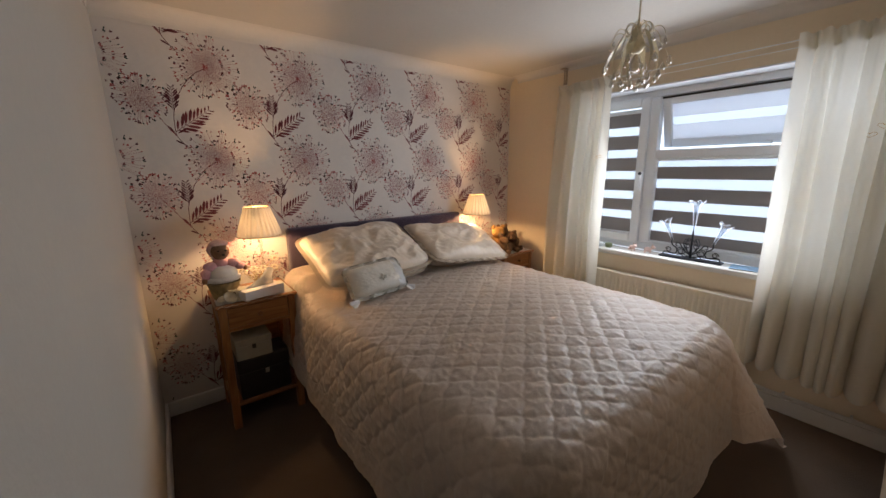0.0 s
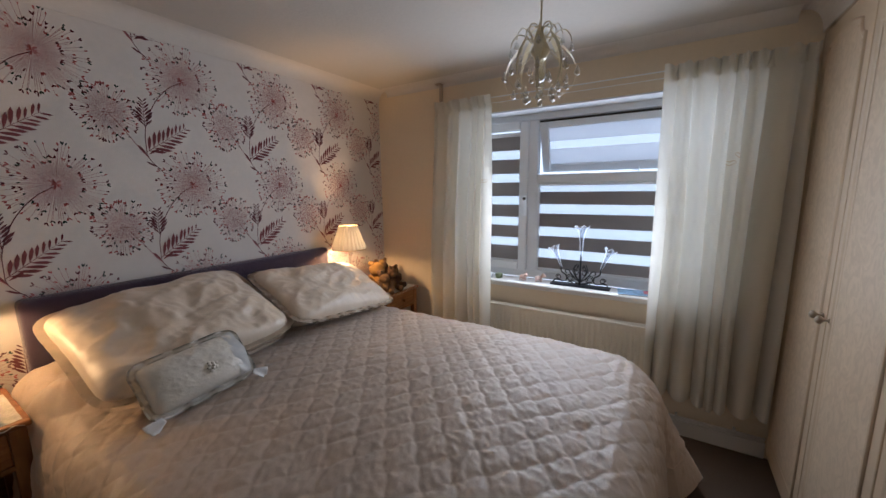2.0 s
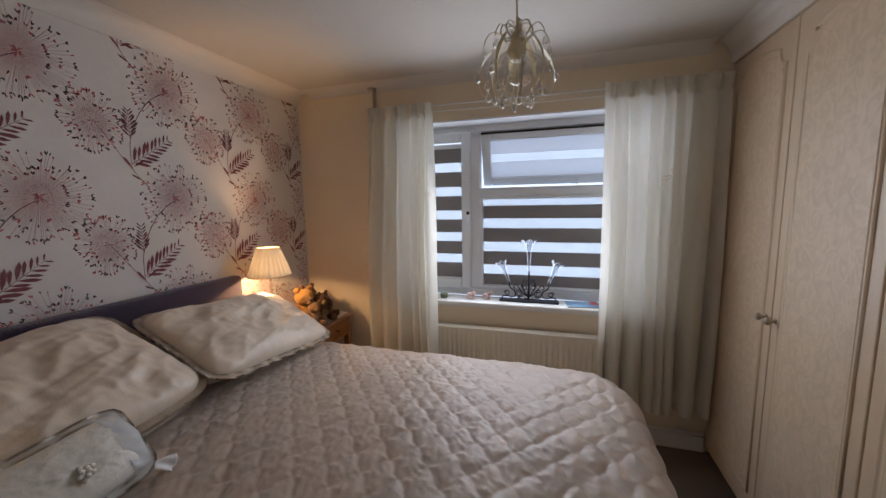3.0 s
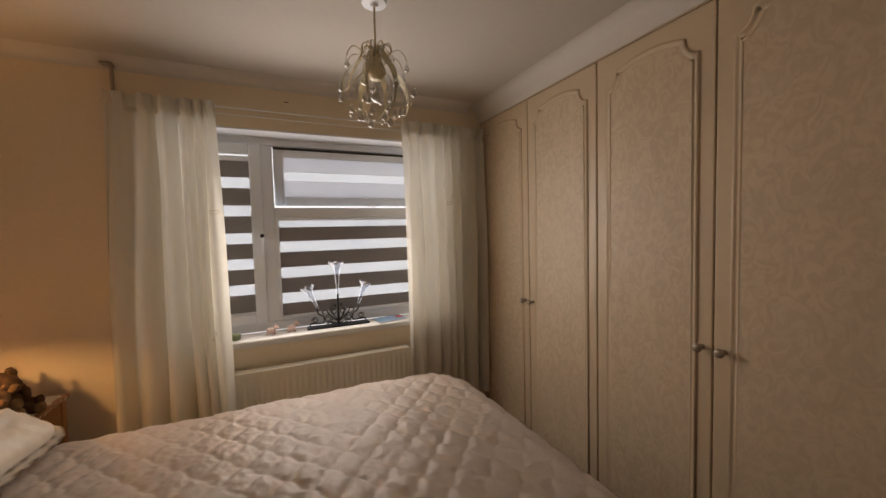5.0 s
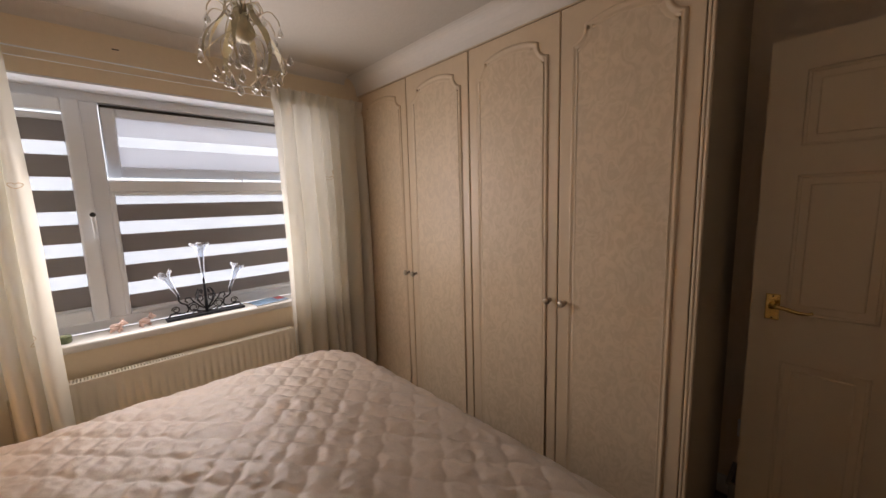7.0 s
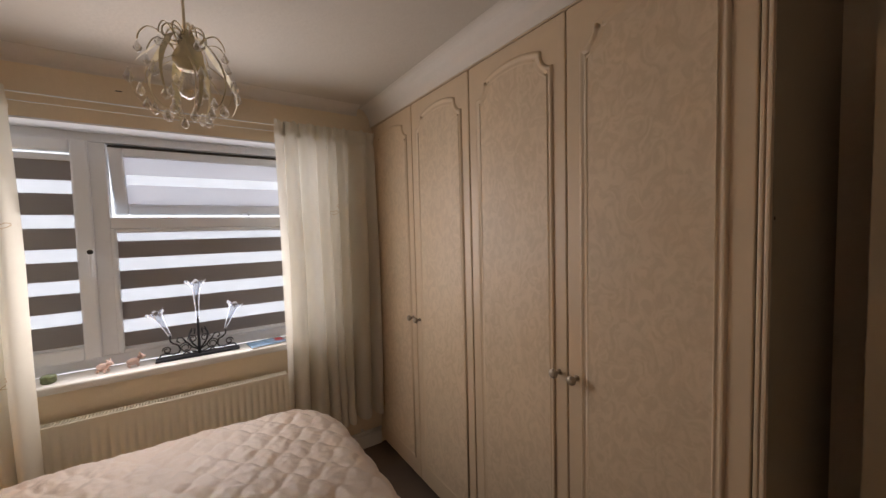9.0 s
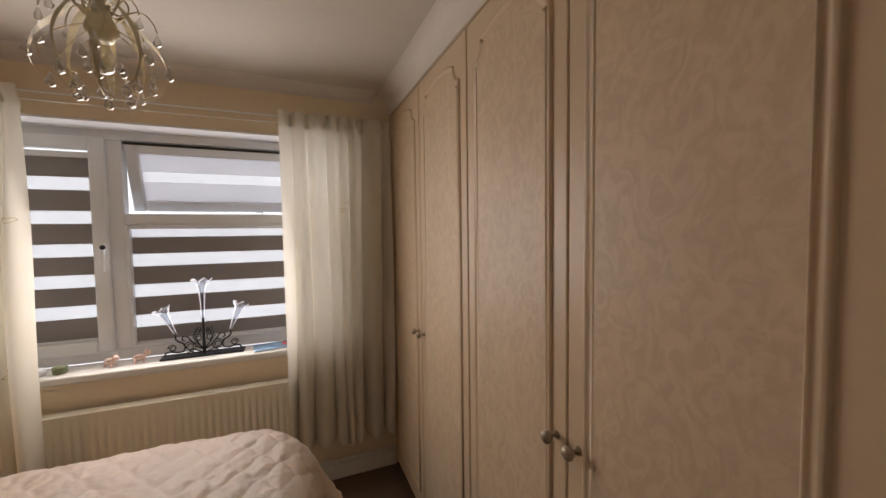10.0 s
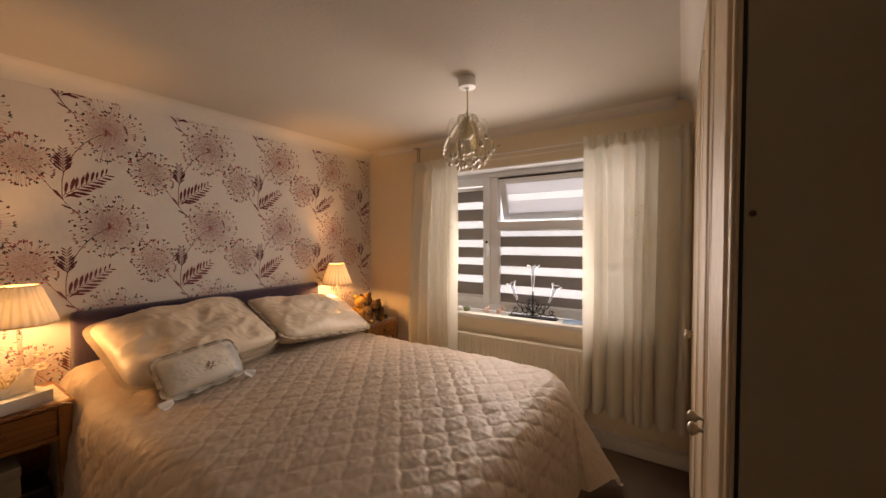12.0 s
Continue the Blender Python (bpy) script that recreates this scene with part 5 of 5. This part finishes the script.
BEAR_PARTS = ("body", "belly", "head", "muzzle", "ear", "ear", "arm", "arm", "leg", "leg", "foot_pad", "foot_pad", "nose")


def bear(m, s, mt, belly, label):
    """A sitting plush bear, each stuffed piece a part."""
    toy = tagged(empty("soft_toy", m), label, "soft toy", "soft toys on the bedside table")
    forms = [
        ((0, 0, 0.055), 0.055, (1, 0.85, 1.05), mt), ((0, -0.028, 0.05), 0.036, (1, 0.7, 1.0), belly),
        ((0, -0.005, 0.135), 0.046, (1.05, 0.95, 0.95), mt), ((0, -0.045, 0.125), 0.021, (1.1, 0.9, 0.85), belly),
        ((-0.036, 0.0, 0.175), 0.017, (1, 0.6, 1), mt), ((0.036, 0.0, 0.175), 0.017, (1, 0.6, 1), mt),
        ((-0.055, -0.02, 0.075), 0.022, (0.9, 0.9, 1.8), mt), ((0.055, -0.02, 0.075), 0.022, (0.9, 0.9, 1.8), mt),
        ((-0.038, -0.06, 0.022), 0.024, (0.9, 1.8, 0.9), mt), ((0.038, -0.06, 0.022), 0.024, (0.9, 1.8, 0.9), mt),
        ((-0.04, -0.10, 0.026), 0.022, (1, 0.6, 1.1), belly), ((0.04, -0.10, 0.026), 0.022, (1, 0.6, 1.1), belly),
        ((0, -0.063, 0.131), 0.006, (1.2, 0.8, 0.8), M_DARK)]
    for nm, (c, r, sq, mat) in zip(BEAR_PARTS, forms):
        bm = bmesh.new()
        add_ball(bm, [s * v for v in c], r * s, 3, sq)
        for v in bm.verts:
            v.co += 0.003 * Vector((noise.noise(v.co * 70), noise.noise(v.co * 70 + Vector((5, 0, 0))), noise.noise(v.co * 70 + Vector((0, 7, 0)))))
        part(nm, bm, mat, toy, smooth=True)


bear(pose(2.63, 2.545, NSH2 + 0.006, 0, 0, -20), 1.3, M_BEARY, M_BEARL, "golden plush bear sitting on the bedside table")
bear(pose(2.615, 2.455, NSH2 + 0.006, 0, 0, -35), 0.85, M_BEARL, M_BEARL, "small tan plush bear leaning forward")
bear(pose(2.72, 2.48, NSH2 + 0.006, 0, 0, -25), 1.0, M_BEARB, M_BEARL, "small brown plush bear")
bear(pose(2.80, 2.52, NSH2 + 0.006, 0, 0, -10), 0.95, M_BEARL, M_BEARB, "small plush bear with a brown face")
bear(pose(2.74, 2.60, NSH2 + 0.006, 0, 0, -10), 1.25, M_BEARB, M_BEARB, "dark brown plush bear at the back")

# ==== behind the door ====
sock = tagged(empty("wall_socket", pose(0.79, SOUTH, 0.36)), "black plug in a white wall socket", "socket")
part("plate", box((-0.043, 0, -0.043), (0.043, 0.009, 0.043), 0.003), M_UPVC, sock)
part("plug", box((-0.025, 0.009, -0.03), (0.025, 0.045, 0.03), 0.006), M_BLACK, sock)
sb = tagged(empty("plastic_crate", pose(0.69, -0.475, 0)), "pale plastic crate on the carpet behind the door", "crate")
M_CRATE = material("grey_plastic", (0.40, 0.37, 0.33), 0.5)
bm = bmesh.new()
for lo, hi in (((-0.14, -0.08, 0), (0.14, 0.08, 0.008)), ((-0.14, -0.08, 0.008), (-0.134, 0.08, 0.17)), ((0.134, -0.08, 0.008), (0.14, 0.08, 0.17)), ((-0.134, -0.08, 0.008), (0.134, -0.074, 0.17)), ((-0.134, 0.074, 0.008), (0.134, 0.08, 0.17))):
    add_box(bm, lo, hi)
part("tub", bm, M_CRATE, sb)
bm = bmesh.new()
for lo, hi in (((-0.15, -0.09, 0.17), (0.15, -0.072, 0.182)), ((-0.15, 0.072, 0.17), (0.15, 0.09, 0.182)), ((-0.15, -0.072, 0.17), (-0.132, 0.072, 0.182)), ((0.132, -0.072, 0.17), (0.15, 0.072, 0.182))):
    add_box(bm, lo, hi, 0.003)
part("rim", bm, M_CRATE, sb)

# ==== wallpaper print ====
PX, PZ, PX0, PZ0 = 0.5155, 0.517, 0.461, 2.066
TOPZ = CEIL - 0.085
rnd = random.Random(21)
inks = {k: ([], []) for k in ("plum", "green", "pink", "fern", "line")}


def ink(kind, pts):
    vs, fs = inks[kind]
    if all(z > TOPZ for x, z in pts) or any(z < 0.1 or x < 0.004 or x > EAST - 0.004 for x, z in pts):
        return
    pts = [(x, min(z, TOPZ)) for x, z in pts]
    n = len(vs)
    vs.extend((x, 0.0, z) for x, z in pts)
    fs.append(tuple(range(n, n + len(pts))))


def stroke(kind, p, q, w0, w1):
    d = Vector(q) - Vector(p)
    if d.length < 1e-5:
        return
    s = Vector((-d.y, d.x)).normalized()
    a, b = Vector(p), Vector(q)
    ink(kind, [tuple(a - s * w0 / 2), tuple(a + s * w0 / 2), tuple(b + s * w1 / 2), tuple(b - s * w1 / 2)])


def curve(kind, pts, w0, w1):
    pts = bend(pts, 5)
    n = len(pts) - 1
    for k in range(n):
        stroke(kind, pts[k], pts[k + 1], w0 + (w1 - w0) * k / n, w0 + (w1 - w0) * (k + 1) / n)


def seed_drop(kind, p, a, l, w):
    c, s = math.cos(a), math.sin(a)
    pts = []
    for u, v in ((0, 0), (0.35, 0.42), (0.7, 0.5), (1.0, 0.12), (0.75, -0.42), (0.35, -0.38)):
        pts.append((p[0] + l * u * c - w * v * s, p[1] + l * u * s + w * v * c))
    ink(kind, pts)


def flower(cx, cz, rx, rz, n, heart, seed):
    r = random.Random(seed)
    for i in range(n):
        a = 2 * math.pi * (i + r.uniform(-0.3, 0.3)) / n
        k = r.choice((0.5, 0.62, 0.72, 0.8, 0.88, 0.95, 1.0, 1.02))
        ca, sa = math.cos(a), math.sin(a)
        tip = (cx + rx * k * ca * 0.93, cz + rz * k * sa * 0.93)
        mid = (cx + rx * k * 0.45 * ca, cz + rz * k * 0.45 * sa)
        kind = r.choices(("plum", "green", "pink"), (0.42, 0.25, 0.33))[0]
        stroke("line", (cx + (0.010 + 0.012 * (i % 3)) * ca, cz + (0.010 + 0.012 * (i % 3)) * sa), mid, 0.0008, 0.0010)
        stroke("line", mid, tip, 0.0011, 0.0010)
        for da in (-0.45, 0.4) if i % 2 else (0.1,):
            seed_drop(kind, tip, a + da + r.uniform(-0.3, 0.3), r.uniform(0.011, 0.018), r.uniform(0.005, 0.0075))
    for i in range(16 if heart else 8):
        a = r.uniform(0, 6.28)
        seed_drop("pink" if heart else "line", (cx, cz), a, r.uniform(0.010, 0.030), 0.0038)


def fern(base, tip, width, pairs, kind):
    b, t = Vector(base), Vector(tip)
    d = t - b
    s = Vector((-d.y, d.x)).normalized()
    stroke(kind, base, tip, 0.003, 0.001)
    for k in range(pairs):
        u = (k + 0.5) / pairs
        p = b + d * u
        l = width * (1 - 0.66 * u) * (0.85 + 0.5 * min(1, u * 4)) * rnd.uniform(0.8, 1.12)
        for sg in (1, -1):
            dirn = (s * sg * rnd.uniform(0.6, 0.78) + d.normalized() * 0.75).normalized()
            seed_drop(kind, tuple(p), math.atan2(dirn.y, dirn.x), l, l * 0.21)


for i in range(-1, 7):
    for j in range(-1, 5):
        fx, fz = PX0 + PX * i, PZ0 - PZ * j
        o = lambda dx, dz: (fx + dx, fz + dz)
        flower(*o(0, 0), 0.168, 0.174, 118, True, 3)
        flower(*o(-0.317, -0.200), 0.120, 0.128, 92, False, 8)
        curve("plum", [o(-0.005, -0.01), o(-0.07, -0.055), o(-0.135, -0.14), o(-0.178, -0.25), o(-0.186, -0.33), o(-0.18, -0.395), o(-0.12, -0.468)], 0.0035, 0.0028)
        curve("line", [o(-0.317, -0.20), o(-0.27, -0.26), o(-0.22, -0.34), o(-0.182, -0.392)], 0.002, 0.003)
        fern(o(-0.180, -0.25), o(-0.178, -0.125), 0.050, 8, "plum")
        fern(o(-0.186, -0.365), o(-0.005, -0.232), 0.074, 9, "fern")
        seed_drop("fern", o(-0.185, -0.385), 2.15, 0.062, 0.014)
        seed_drop("fern", o(-0.18, -0.375), 0.55, 0.06, 0.012)
        seed_drop("plum", o(-0.15, -0.435), 2.6, 0.05, 0.009)
INK = {"plum": (0.14, 0.035, 0.045), "green": (0.06, 0.085, 0.07), "pink": (0.46, 0.12, 0.12), "fern": (0.19, 0.042, 0.048), "line": (0.40, 0.17, 0.175)}
for kind, (vs, fs) in inks.items():
    me = bpy.data.meshes.new("wallpaper_print")
    me.from_pydata(vs, [], fs)
    me.materials.append(material("ink_" + kind, INK[kind], 0.6, var=0.3, scale=9, fine=40))
    ob = new("wallpaper_print", me)
    ob.location = (0, NORTH - 0.0012 - 0.0002 * list(inks).index(kind), 0)
    ob.parent = wall_north
    tagged(ob, kind=("stuff"))
